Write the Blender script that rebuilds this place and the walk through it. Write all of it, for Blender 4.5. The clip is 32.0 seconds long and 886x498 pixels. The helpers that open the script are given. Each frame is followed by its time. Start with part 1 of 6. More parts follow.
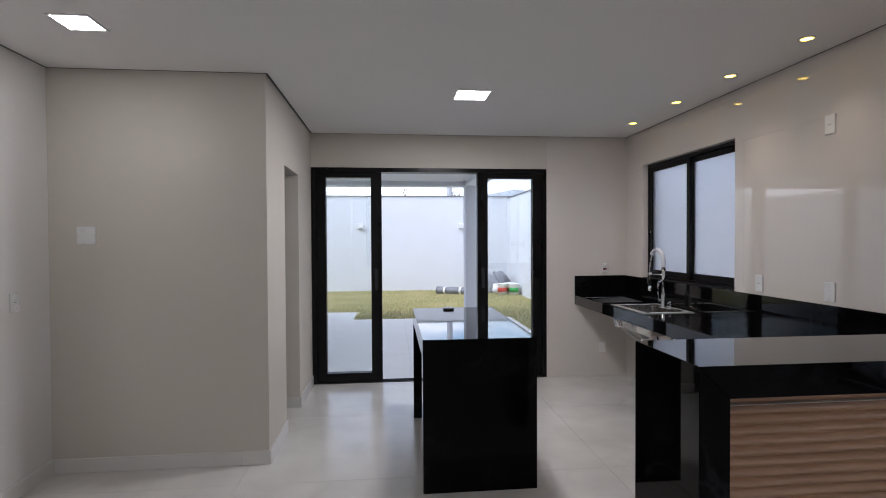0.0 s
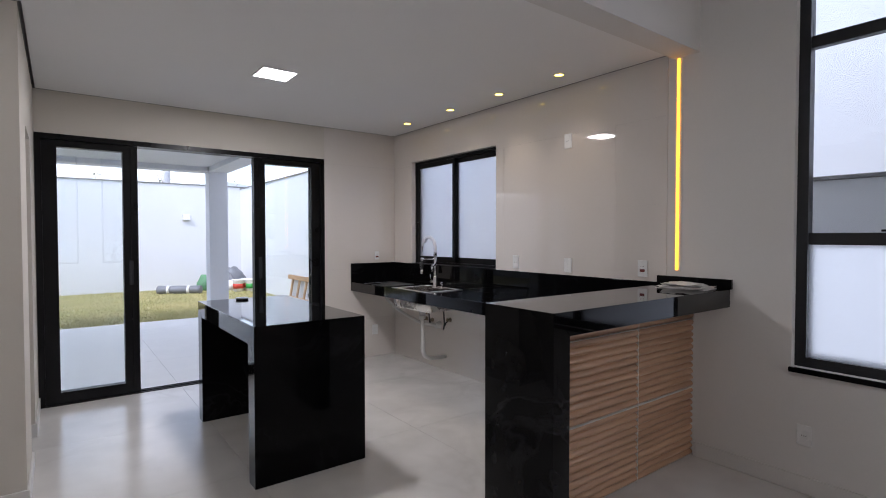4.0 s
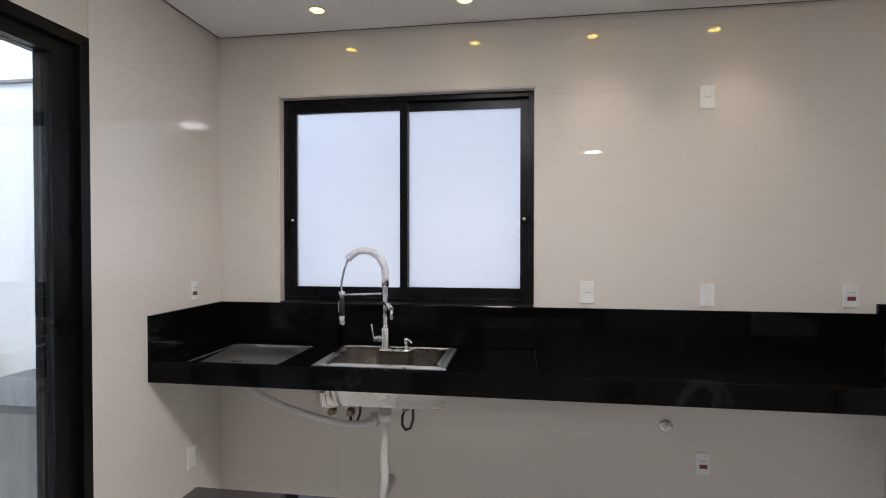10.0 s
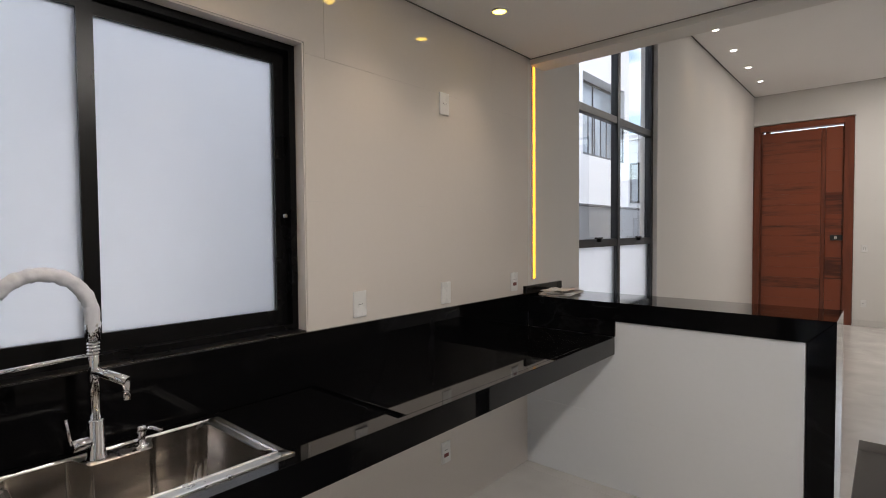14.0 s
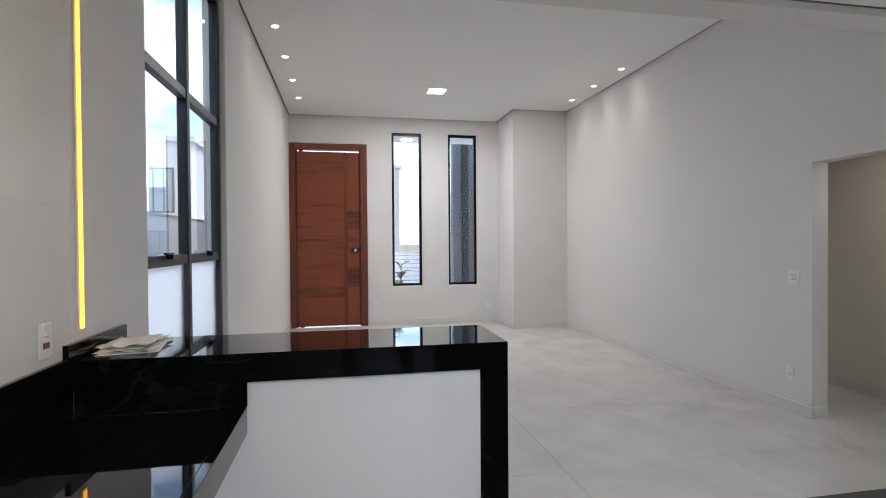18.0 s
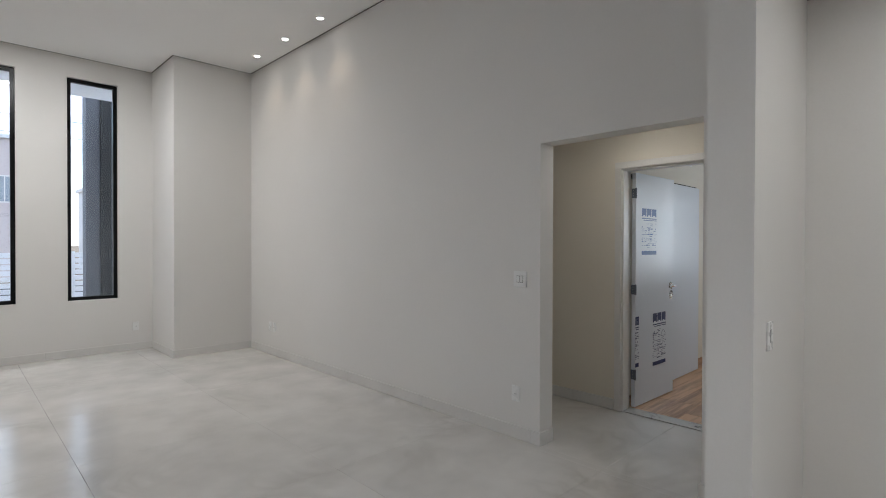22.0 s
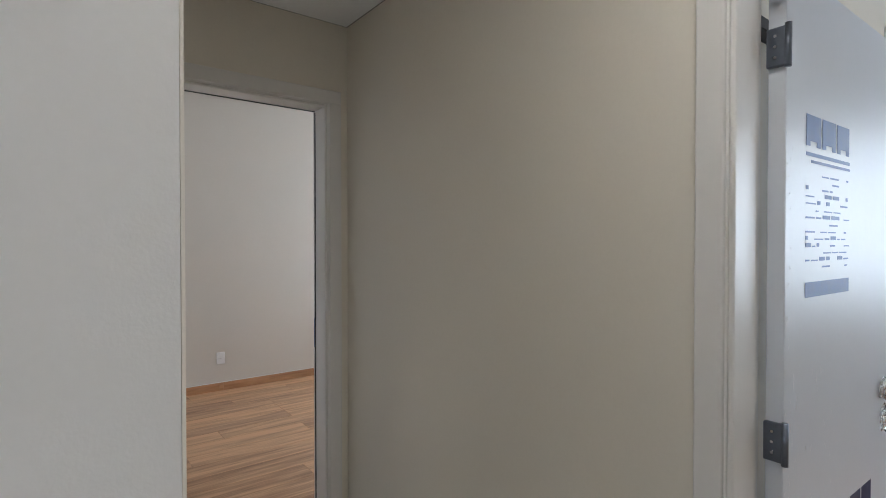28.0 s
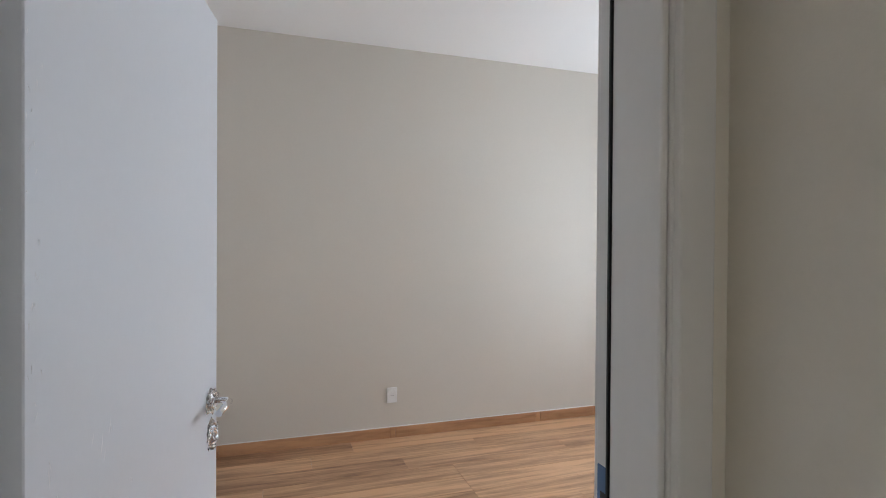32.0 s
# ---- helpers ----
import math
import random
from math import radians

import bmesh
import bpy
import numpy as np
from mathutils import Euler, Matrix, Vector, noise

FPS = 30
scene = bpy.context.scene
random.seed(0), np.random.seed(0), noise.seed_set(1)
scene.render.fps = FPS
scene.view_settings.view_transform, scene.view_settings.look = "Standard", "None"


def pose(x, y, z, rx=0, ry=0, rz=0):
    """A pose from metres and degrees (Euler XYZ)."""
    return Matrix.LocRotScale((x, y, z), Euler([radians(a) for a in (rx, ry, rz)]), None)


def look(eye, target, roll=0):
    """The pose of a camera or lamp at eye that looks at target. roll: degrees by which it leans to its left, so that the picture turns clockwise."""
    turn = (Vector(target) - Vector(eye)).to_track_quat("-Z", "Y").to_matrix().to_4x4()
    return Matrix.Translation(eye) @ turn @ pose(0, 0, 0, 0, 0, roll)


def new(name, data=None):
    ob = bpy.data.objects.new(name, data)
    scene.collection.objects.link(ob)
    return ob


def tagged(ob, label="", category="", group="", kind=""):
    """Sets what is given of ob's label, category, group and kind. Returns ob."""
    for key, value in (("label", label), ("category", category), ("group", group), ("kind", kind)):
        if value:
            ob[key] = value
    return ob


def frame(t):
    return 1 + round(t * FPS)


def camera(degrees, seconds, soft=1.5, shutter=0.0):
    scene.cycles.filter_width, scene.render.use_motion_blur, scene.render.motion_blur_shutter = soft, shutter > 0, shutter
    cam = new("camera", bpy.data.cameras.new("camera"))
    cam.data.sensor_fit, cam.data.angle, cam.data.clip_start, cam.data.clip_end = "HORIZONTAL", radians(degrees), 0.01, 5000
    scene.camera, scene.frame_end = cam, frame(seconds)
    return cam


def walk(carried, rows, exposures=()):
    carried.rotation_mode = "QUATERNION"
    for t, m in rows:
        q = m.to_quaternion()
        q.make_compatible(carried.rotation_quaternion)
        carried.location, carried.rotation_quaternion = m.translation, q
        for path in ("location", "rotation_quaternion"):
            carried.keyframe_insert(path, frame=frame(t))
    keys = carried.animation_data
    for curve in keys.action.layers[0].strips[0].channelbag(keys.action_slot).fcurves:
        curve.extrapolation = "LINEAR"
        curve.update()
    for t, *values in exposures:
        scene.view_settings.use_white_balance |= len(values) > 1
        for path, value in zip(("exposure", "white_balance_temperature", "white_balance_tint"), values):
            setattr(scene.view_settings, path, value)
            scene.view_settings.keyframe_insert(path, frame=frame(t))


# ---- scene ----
# ---------------------------------------------------------------- camera
cam = camera(81.8, 32.0, 1.0)
# seconds, place in metres, yaw, pitch and lean in degrees
PATH = [
    (0, -0.07, 0.701, 1.527, -5.73, -0.99, -0.29),
    (0.5, -0.148, 0.572, 1.496, -10.7, -1.02, -0.24),
    (1, -0.226, 0.448, 1.469, -15.15, -1.04, -0.19),
    (1.5, -0.307, 0.338, 1.451, -19.53, -1.07, -0.2),
    (2, -0.401, 0.286, 1.441, -23.34, -1.1, -0.22),
    (2.5, -0.53, 0.325, 1.439, -26.82, -1.13, -0.22),
    (3, -0.651, 0.431, 1.441, -30.35, -1.31, -0.26),
    (3.5, -0.733, 0.576, 1.443, -33.78, -1.47, -0.1),
    (5.5, -0.781, 1.84, 1.436, -45.02, -1.1, -0.28),
    (6, -0.752, 2.168, 1.436, -47.67, -1.07, -0.12),
    (6.5, -0.747, 2.467, 1.44, -51, -0.89, 0.21),
    (7, -0.683, 2.743, 1.446, -54.35, -1.18, 0.14),
    (7.5, -0.63, 3.036, 1.452, -57.61, -1.11, 0.22),
    (8, -0.597, 3.35, 1.459, -61.12, -0.82, 0.19),
    (8.5, -0.493, 3.638, 1.463, -65.52, -0.87, 0.22),
    (9, -0.4, 3.929, 1.466, -70.72, -0.9, 0.13),
    (9.5, -0.32, 4.215, 1.47, -75.76, -0.58, 0.08),
    (10, -0.229, 4.474, 1.477, -81.52, -0.87, 0.02),
    (10.5, -0.134, 4.702, 1.489, -87.64, -0.87, -0.04),
    (11, -0.043, 4.915, 1.51, -93.46, -1.31, -0.21),
    (11.5, 0.06, 5.135, 1.515, -101.2, -1.0, -0.25),
    (12, 0.225, 5.318, 1.52, -109.2, -0.8, -0.35),
    (12.5, 0.35, 5.465, 1.533, -116.8, -1.25, -0.35),
    (13, 0.462, 5.59, 1.542, -124.05, -1.5, -0.3),
    (13.5, 0.603, 5.632, 1.537, -131.65, -1.78, -0.4),
    (14, 0.755, 5.604, 1.53, -138.92, -1.91, -0.44),
    (14.5, 0.887, 5.572, 1.522, -145.84, -1.72, -0.56),
    (16.5, 1.374, 5.198, 1.513, -173.8, -1.17, -0.05),
    (17, 1.475, 5.051, 1.522, -180, -1.06, -0.15),
    (17.5, 1.546, 4.894, 1.528, -185.59, -0.85, -0.31),
    (18, 1.583, 4.738, 1.524, -190.81, -0.77, -0.43),
    (18.5, 1.595, 4.582, 1.513, -195.29, -0.92, -0.26),
    (19, 1.576, 4.41, 1.499, -199.06, -1.13, -0.13),
    (19.5, 1.531, 4.209, 1.485, -202.8, -0.93, -0.18),
    (20, 1.448, 3.999, 1.475, -207.27, -0.9, -0.09),
    (20.5, 1.296, 3.794, 1.467, -211.55, -0.81, -0.02),
    (21, 1.142, 3.582, 1.46, -215.77, -0.75, 0.03),
    (21.5, 0.971, 3.383, 1.455, -220.11, -0.6, 0.08),
    (22, 0.757, 3.219, 1.452, -224.1, -0.54, 0.15),
    (22.5, 0.52, 3.069, 1.453, -226.87, -0.51, 0.13),
    (23, 0.267, 2.907, 1.458, -228.87, -0.38, 0.18),
    (23.5, -0.009, 2.742, 1.464, -230.62, -0.48, 0.16),
    (24, -0.303, 2.584, 1.47, -232.31, -0.34, 0.08),
    (24.5, -0.583, 2.407, 1.472, -232.95, -0.61, 0.1),
    (26.5, -1.652, 1.974, 1.497, -228.85, -1.1, -0.1),
    (27, -1.935, 1.856, 1.501, -226.73, -1.27, -0.3),
    (27.5, -2.181, 1.741, 1.502, -222.93, -1.4, -0.1),
    (28, -2.366, 1.579, 1.487, -217.55, -0.75, 0.01),
    (28.5, -2.495, 1.488, 1.486, -212.15, -0.35, 0.2),
    (29, -2.599, 1.387, 1.497, -208.07, -0.37, 0.15),
    (29.5, -2.663, 1.299, 1.486, -204.41, -0.42, 0.19),
    (30, -2.727, 1.088, 1.475, -201.01, -0.44, 0.3),
    (30.5, -2.764, 0.773, 1.476, -198.84, -0.5, 0.35),
    (31, -2.839, 0.495, 1.473, -197.78, -0.68, 0.5),
    (31.5, -2.858, 0.235, 1.473, -197.85, -0.58, 0.44),
    (32, -2.87, -0.018, 1.473, -198.08, -0.47, 0.37),
]
EXPOSURES = ((0.0, 0.95, 6050, 15), (3.0, 1.08, 6050, 16), (7.0, 1.2, 6200, 16), (9.0, 1.36, 6250, 13), (11.0, 1.58, 6200, 12), (13.0, 1.22, 6600, 12), (14.5, 1.1, 6750, 13), (16.5, 1.35, 5900, 10), (17.0, 1.42, 5850, 10),
             (19.0, 1.46, 6250, 10), (20.0, 1.38, 6350, 12), (21.0, 1.24, 6150, 10), (23.0, 1.30, 6100, 9), (24.0, 1.42, 6000, 9), (27.0, 1.9, 5800, 9), (28.0, 2.0, 5900, 9), (29.0, 2.25, 6000, 10), (30.0, 2.25, 6000, 10), (31.0, 2.22, 5950, 10), (32.0, 2.2, 5900, 9))
walk(cam, [(t, pose(x, y, z, 90 + pitch, -lean, yaw)) for t, x, y, z, yaw, pitch, lean in PATH], EXPOSURES)

# ---------------------------------------------------------------- light
world = bpy.data.worlds.new("world")
scene.world = world
world.use_nodes = True
wn = world.node_tree.nodes
sky = wn.new("ShaderNodeTexSky")
sky.sky_type = "NISHITA"
sky.sun_disc = False
sky.sun_elevation = radians(52)
sky.sun_rotation = radians(235)
sky.dust_density = 1.0
wn["Background"].inputs["Strength"].default_value = 0.15
# broken cloud over the sky
wco = wn.new("ShaderNodeTexCoord")
wmap = wn.new("ShaderNodeMapping")
wmap.inputs["Scale"].default_value = (1.6, 1.6, 5.0)
cloud = wn.new("ShaderNodeTexNoise")
cloud.inputs["Scale"].default_value, cloud.inputs["Detail"].default_value, cloud.inputs["Distortion"].default_value = 2.2, 8, 0.4
cover = wn.new("ShaderNodeMapRange")
cover.inputs["From Min"].default_value, cover.inputs["From Max"].default_value = 0.43, 0.62
cover.inputs["To Max"].default_value = 0.92
wmix = wn.new("ShaderNodeMix")
wmix.data_type = "RGBA"
wmix.inputs[7].default_value = (8.4, 8.6, 9.0, 1)
wlink = world.node_tree.links.new
wlink(wco.outputs["Generated"], wmap.inputs["Vector"])
wlink(wmap.outputs["Vector"], cloud.inputs["Vector"])
wlink(cloud.outputs["Fac"], cover.inputs["Value"])
wlink(cover.outputs["Result"], wmix.inputs[0])
wlink(sky.outputs["Color"], wmix.inputs[6])
wlink(wmix.outputs[2], wn["Background"].inputs["Color"])


def lamp(name, kind, m, energy, color=(1, 1, 1), **more):
    data = bpy.data.lights.new(name, kind)
    data.energy, data.color = energy, color
    for key, value in more.items():
        if key == "size":
            data.shape, data.size = "RECTANGLE", value[0]
            data.size_y = value[1]
        if key == "angle":
            data.angle = value
        if key == "spot":
            data.spot_size, data.spot_blend = value
        if key == "soft":
            data.shadow_soft_size = value
    ob = new(name, data)
    ob.matrix_world = m
    return ob


SUN_FROM = Vector((math.sin(radians(235)) * 0.62, math.cos(radians(235)) * 0.62, 0.79))
lamp("sun", "SUN", look(SUN_FROM * 30, (0, 0, 0)), 0.85, (1.0, 0.97, 0.93), angle=radians(15))

# ---------------------------------------------------------------- materials


def material(name, color, rough=0.5, metal=0.0, vary=0.06, scale=3.0, fine=60.0, bump=0.0, bump_scale=120.0, spec=0.5, pieces=0.0,
             stretch=(1, 1, 1), tint=None):
    """A surface with broad and fine variation of its colour and gloss, and a fine relief."""
    mat = bpy.data.materials.new(name)
    mat.use_nodes = True
    nt = mat.node_tree
    n, link = nt.nodes, nt.links.new
    b = n["Principled BSDF"]
    b.inputs["Metallic"].default_value = metal
    b.inputs["Specular IOR Level"].default_value = spec
    co = n.new("ShaderNodeTexCoord")
    mp = n.new("ShaderNodeMapping")
    mp.inputs["Scale"].default_value = stretch
    geo = n.new("ShaderNodeNewGeometry")
    link(geo.outputs["Position"], mp.inputs["Vector"])
    broad = n.new("ShaderNodeTexNoise")
    broad.inputs["Scale"].default_value, broad.inputs["Detail"].default_value = scale, 4
    small = n.new("ShaderNodeTexNoise")
    small.inputs["Scale"].default_value, small.inputs["Detail"].default_value = fine, 3
    link(mp.outputs["Vector"], broad.inputs["Vector"])
    link(mp.outputs["Vector"], small.inputs["Vector"])
    add = n.new("ShaderNodeMath")
    add.operation = "MULTIPLY_ADD"
    link(small.outputs["Fac"], add.inputs[0])
    add.inputs[1].default_value = 0.5
    link(broad.outputs["Fac"], add.inputs[2])
    fac = add.outputs[0]
    if pieces:
        info = n.new("ShaderNodeObjectInfo")
        mix = n.new("ShaderNodeMath")
        mix.operation = "MULTIPLY_ADD"
        link(info.outputs["Random"], mix.inputs[0])
        mix.inputs[1].default_value = pieces
        link(fac, mix.inputs[2])
        fac = mix.outputs[0]
    ramp = n.new("ShaderNodeMapRange")
    ramp.inputs["From Min"].default_value, ramp.inputs["From Max"].default_value = 0.4, 1.1 + pieces
    link(fac, ramp.inputs["Value"])
    col = n.new("ShaderNodeMix")
    col.data_type = "RGBA"
    dark = tint or tuple(c * (1 - vary) for c in color)
    col.inputs[6].default_value = (*dark, 1)
    col.inputs[7].default_value = (*[min(1, c * (1 + vary)) for c in color], 1)
    link(ramp.outputs["Result"], col.inputs[0])
    link(col.outputs[2], b.inputs["Base Color"])
    rr = n.new("ShaderNodeMapRange")
    rr.inputs["From Min"].default_value, rr.inputs["From Max"].default_value = 0.3, 0.7
    rr.inputs["To Min"].default_value, rr.inputs["To Max"].default_value = max(0.0, rough * 0.85), min(1.0, rough * 1.15)
    link(broad.outputs["Fac"], rr.inputs["Value"])
    link(rr.outputs["Result"], b.inputs["Roughness"])
    if bump:
        tex = n.new("ShaderNodeTexNoise")
        tex.inputs["Scale"].default_value, tex.inputs["Detail"].default_value = bump_scale, 4
        link(mp.outputs["Vector"], tex.inputs["Vector"])
        bp = n.new("ShaderNodeBump")
        bp.inputs["Strength"].default_value, bp.inputs["Distance"].default_value = bump, 0.002
        link(tex.outputs["Fac"], bp.inputs["Height"])
        link(bp.outputs["Normal"], b.inputs["Normal"])
    return mat


def glow(name, color, strength):
    mat = bpy.data.materials.new(name)
    mat.use_nodes = True
    b = mat.node_tree.nodes["Principled BSDF"]
    b.inputs["Base Color"].default_value = (*color, 1)
    b.inputs["Emission Color"].default_value = (*color, 1)
    b.inputs["Emission Strength"].default_value = strength
    return mat


def glass(name, rough=0.0, color=(1, 1, 1), ior=1.45):
    mat = bpy.data.materials.new(name)
    mat.use_nodes = True
    b = mat.node_tree.nodes["Principled BSDF"]
    b.inputs["Base Color"].default_value = (*color, 1)
    b.inputs["Roughness"].default_value = rough
    b.inputs["Transmission Weight"].default_value = 1.0
    b.inputs["IOR"].default_value = ior
    return mat


def wood(name, light, dark, along="X", rough=0.35, ring=9.0, pieces=1.0, bump=0.15, span=(0.45, 1.05)):
    """Wood whose grain runs along one axis; every board has a tone of its own."""
    mat = bpy.data.materials.new(name)
    mat.use_nodes = True
    nt = mat.node_tree
    n, link = nt.nodes, nt.links.new
    b = n["Principled BSDF"]
    geo = n.new("ShaderNodeNewGeometry")
    info = n.new("ShaderNodeObjectInfo")
    shift = n.new("ShaderNodeVectorMath")
    shift.operation = "MULTIPLY_ADD"
    cmb = n.new("ShaderNodeCombineXYZ")
    for i in range(3):
        link(info.outputs["Random"], cmb.inputs[i])
    link(cmb.outputs[0], shift.inputs[0])
    shift.inputs[1].default_value = (7.3, 5.1, 3.7)
    link(geo.outputs["Position"], shift.inputs[2])
    mp = n.new("ShaderNodeMapping")
    mp.inputs["Scale"].default_value = {"X": (0.9, ring, ring), "Y": (ring, 0.9, ring), "Z": (ring, ring, 0.9)}[along]
    link(shift.outputs[0], mp.inputs["Vector"])
    a = n.new("ShaderNodeTexNoise")
    a.inputs["Scale"].default_value, a.inputs["Detail"].default_value, a.inputs["Distortion"].default_value = 1.4, 6, 0.6
    f = n.new("ShaderNodeTexNoise")
    f.inputs["Scale"].default_value, f.inputs["Detail"].default_value = 9.0, 5
    link(mp.outputs[0], a.inputs["Vector"])
    link(mp.outputs[0], f.inputs["Vector"])
    m1 = n.new("ShaderNodeMath")
    m1.operation = "MULTIPLY_ADD"
    link(f.outputs["Fac"], m1.inputs[0])
    m1.inputs[1].default_value = 0.45
    link(a.outputs["Fac"], m1.inputs[2])
    m2 = n.new("ShaderNodeMath")
    m2.operation = "MULTIPLY_ADD"
    link(info.outputs["Random"], m2.inputs[0])
    m2.inputs[1].default_value = 0.35 * pieces
    link(m1.outputs[0], m2.inputs[2])
    ramp = n.new("ShaderNodeValToRGB")
    ramp.color_ramp.elements[0].position, ramp.color_ramp.elements[1].position = span
    ramp.color_ramp.elements[0].color, ramp.color_ramp.elements[1].color = (*dark, 1), (*light, 1)
    link(m2.outputs[0], ramp.inputs["Fac"])
    link(ramp.outputs["Color"], b.inputs["Base Color"])
    b.inputs["Roughness"].default_value = rough
    bp = n.new("ShaderNodeBump")
    bp.inputs["Strength"].default_value, bp.inputs["Distance"].default_value = bump, 0.001
    link(f.outputs["Fac"], bp.inputs["Height"])
    link(bp.outputs["Normal"], b.inputs["Normal"])
    return mat


def veined(name, base, vein, rough, amount=0.5, scale=1.6, width=0.02, spec=0.5, pieces=0.0, vary=0.08):
    """Polished stone or porcelain with soft veins and clouds."""
    mat = material(name, base, rough, 0, vary, 2.6, 200.0, spec=spec, pieces=pieces)
    nt = mat.node_tree
    n, link = nt.nodes, nt.links.new
    b = n["Principled BSDF"]
    old = b.inputs["Base Color"].links[0].from_socket
    geo = n.new("ShaderNodeNewGeometry")
    warp = n.new("ShaderNodeTexNoise")
    warp.inputs["Scale"].default_value, warp.inputs["Detail"].default_value, warp.inputs["Distortion"].default_value = scale, 6, 1.6
    link(geo.outputs["Position"], warp.inputs["Vector"])
    d = n.new("ShaderNodeMath")
    d.operation = "SUBTRACT"
    link(warp.outputs["Fac"], d.inputs[0])
    d.inputs[1].default_value = 0.5
    ab = n.new("ShaderNodeMath")
    ab.operation = "ABSOLUTE"
    link(d.outputs[0], ab.inputs[0])
    mr = n.new("ShaderNodeMapRange")
    mr.inputs["From Min"].default_value, mr.inputs["From Max"].default_value = 0.0, width
    mr.inputs["To Min"].default_value, mr.inputs["To Max"].default_value = 1.0, 0.0
    link(ab.outputs[0], mr.inputs["Value"])
    gate = n.new("ShaderNodeTexNoise")
    gate.inputs["Scale"].default_value, gate.inputs["Detail"].default_value = scale * 0.8, 3
    link(geo.outputs["Position"], gate.inputs["Vector"])
    gr = n.new("ShaderNodeMapRange")
    gr.inputs["From Min"].default_value, gr.inputs["From Max"].default_value = 0.48, 0.7
    gr.inputs["To Max"].default_value = amount
    link(gate.outputs["Fac"], gr.inputs["Value"])
    mul = n.new("ShaderNodeMath")
    mul.operation = "MULTIPLY"
    link(mr.outputs["Result"], mul.inputs[0])
    link(gr.outputs["Result"], mul.inputs[1])
    mix = n.new("ShaderNodeMix")
    mix.data_type = "RGBA"
    link(mul.outputs[0], mix.inputs[0])
    link(old, mix.inputs[6])
    mix.inputs[7].default_value = (*vein, 1)
    link(mix.outputs[2], b.inputs["Base Color"])
    return mat


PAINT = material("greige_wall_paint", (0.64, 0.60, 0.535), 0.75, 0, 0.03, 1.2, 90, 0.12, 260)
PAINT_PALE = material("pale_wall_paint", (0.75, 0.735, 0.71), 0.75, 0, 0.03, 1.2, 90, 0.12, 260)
# beige with the yellow of bounced light in the hall mixed into it
PAINT_WARM = material("bounce_tinted_beige", (0.76, 0.71, 0.62), 0.75, 0, 0.03, 1.2, 90, 0.12, 260)
CEILING = material("white_ceiling_paint", (0.88, 0.875, 0.865), 0.85, 0, 0.02, 0.9, 70, 0.05, 200)
# grey for the ceiling gap lining: the gap's shade put into the colour
GAP = material("painted_gap_shade", (0.20, 0.195, 0.19), 0.8, 0, 0.05)
FLOOR_TILE = veined("pale_porcelain_floor", (0.64, 0.625, 0.60), (0.48, 0.465, 0.44), 0.19, 0.6, 1.3, 0.09, 0.5, 0.1, 0.17)
SKIRT = veined("pale_porcelain_baseboard", (0.71, 0.695, 0.67), (0.60, 0.585, 0.56), 0.34, 0.4, 1.6, 0.06)
GROUT = material("grey_grout", (0.46, 0.445, 0.43), 0.9, 0, 0.1, 6, 120)
WALL_TILE = material("gloss_offwhite_wall_tile", (0.74, 0.69, 0.645), 0.012, 0, 0.02, 1.4, 40, spec=0.75)
WHITE_TILE = material("gloss_white_tile", (0.75, 0.77, 0.79), 0.03, 0, 0.02, 1.4, 40, spec=0.75)
GRANITE = veined("black_polished_granite", (0.0035, 0.0035, 0.004), (0.028, 0.028, 0.032), 0.03, 0.75, 2.0, 0.035, 0.25)
nt = GRANITE.node_tree
facing = nt.nodes.new("ShaderNodeLayerWeight")
facing.inputs["Blend"].default_value = 0.5
polish = nt.nodes.new("ShaderNodeMapRange")
polish.inputs["From Min"].default_value, polish.inputs["From Max"].default_value = 0.35, 0.75
polish.inputs["To Min"].default_value, polish.inputs["To Max"].default_value = 0.09, 1.0
nt.links.new(facing.outputs["Facing"], polish.inputs["Value"])
nt.links.new(polish.outputs["Result"], nt.nodes["Principled BSDF"].inputs["Specular IOR Level"])
LID_STEEL = material("polished_steel_tray", (0.42, 0.44, 0.46), 0.34, 1.0, 0.03, 5, 60)
STONE_EDGE = material("grey_sawn_granite_edge", (0.20, 0.20, 0.20), 0.5, 0, 0.2, 20, 200)
BLACK_METAL = material("black_powder_coated_aluminium", (0.004, 0.004, 0.0045), 0.3, 0.0, 0.15, 4, 200, 0.03, 500, spec=0.2)
GREY_METAL = material("dark_grey_aluminium", (0.014, 0.016, 0.020), 0.35, 0.0, 0.15, 4, 200)
CHROME = material("chrome", (0.82, 0.82, 0.84), 0.07, 1.0, 0.03, 8, 90)
STEEL = material("brushed_stainless_steel", (0.80, 0.765, 0.73), 0.16, 1.0, 0.06, 6, 240, stretch=(1, 1, 8))
SHELL_STEEL = material("dull_steel_underside", (0.86, 0.85, 0.83), 0.28, 0.95, 0.05, 6, 90)
RIM_STEEL = material("polished_steel_rim", (0.84, 0.83, 0.81), 0.3, 1.0, 0.04, 8, 120)
BRASS = material("dull_brass", (0.30, 0.24, 0.17), 0.4, 0.8, 0.15, 20, 120)
WHITE_PLASTIC = material("white_plastic", (0.82, 0.82, 0.81), 0.28, 0, 0.02, 12, 90)
GREY_PLASTIC = material("grey_plastic", (0.34, 0.34, 0.35), 0.4, 0, 0.05, 12, 90)
DARK_PLASTIC = material("black_plastic", (0.02, 0.02, 0.022), 0.4, 0, 0.1, 12, 90)
RED_PLASTIC = material("dark_red_plastic", (0.16, 0.03, 0.025), 0.35, 0, 0.08, 12, 90)
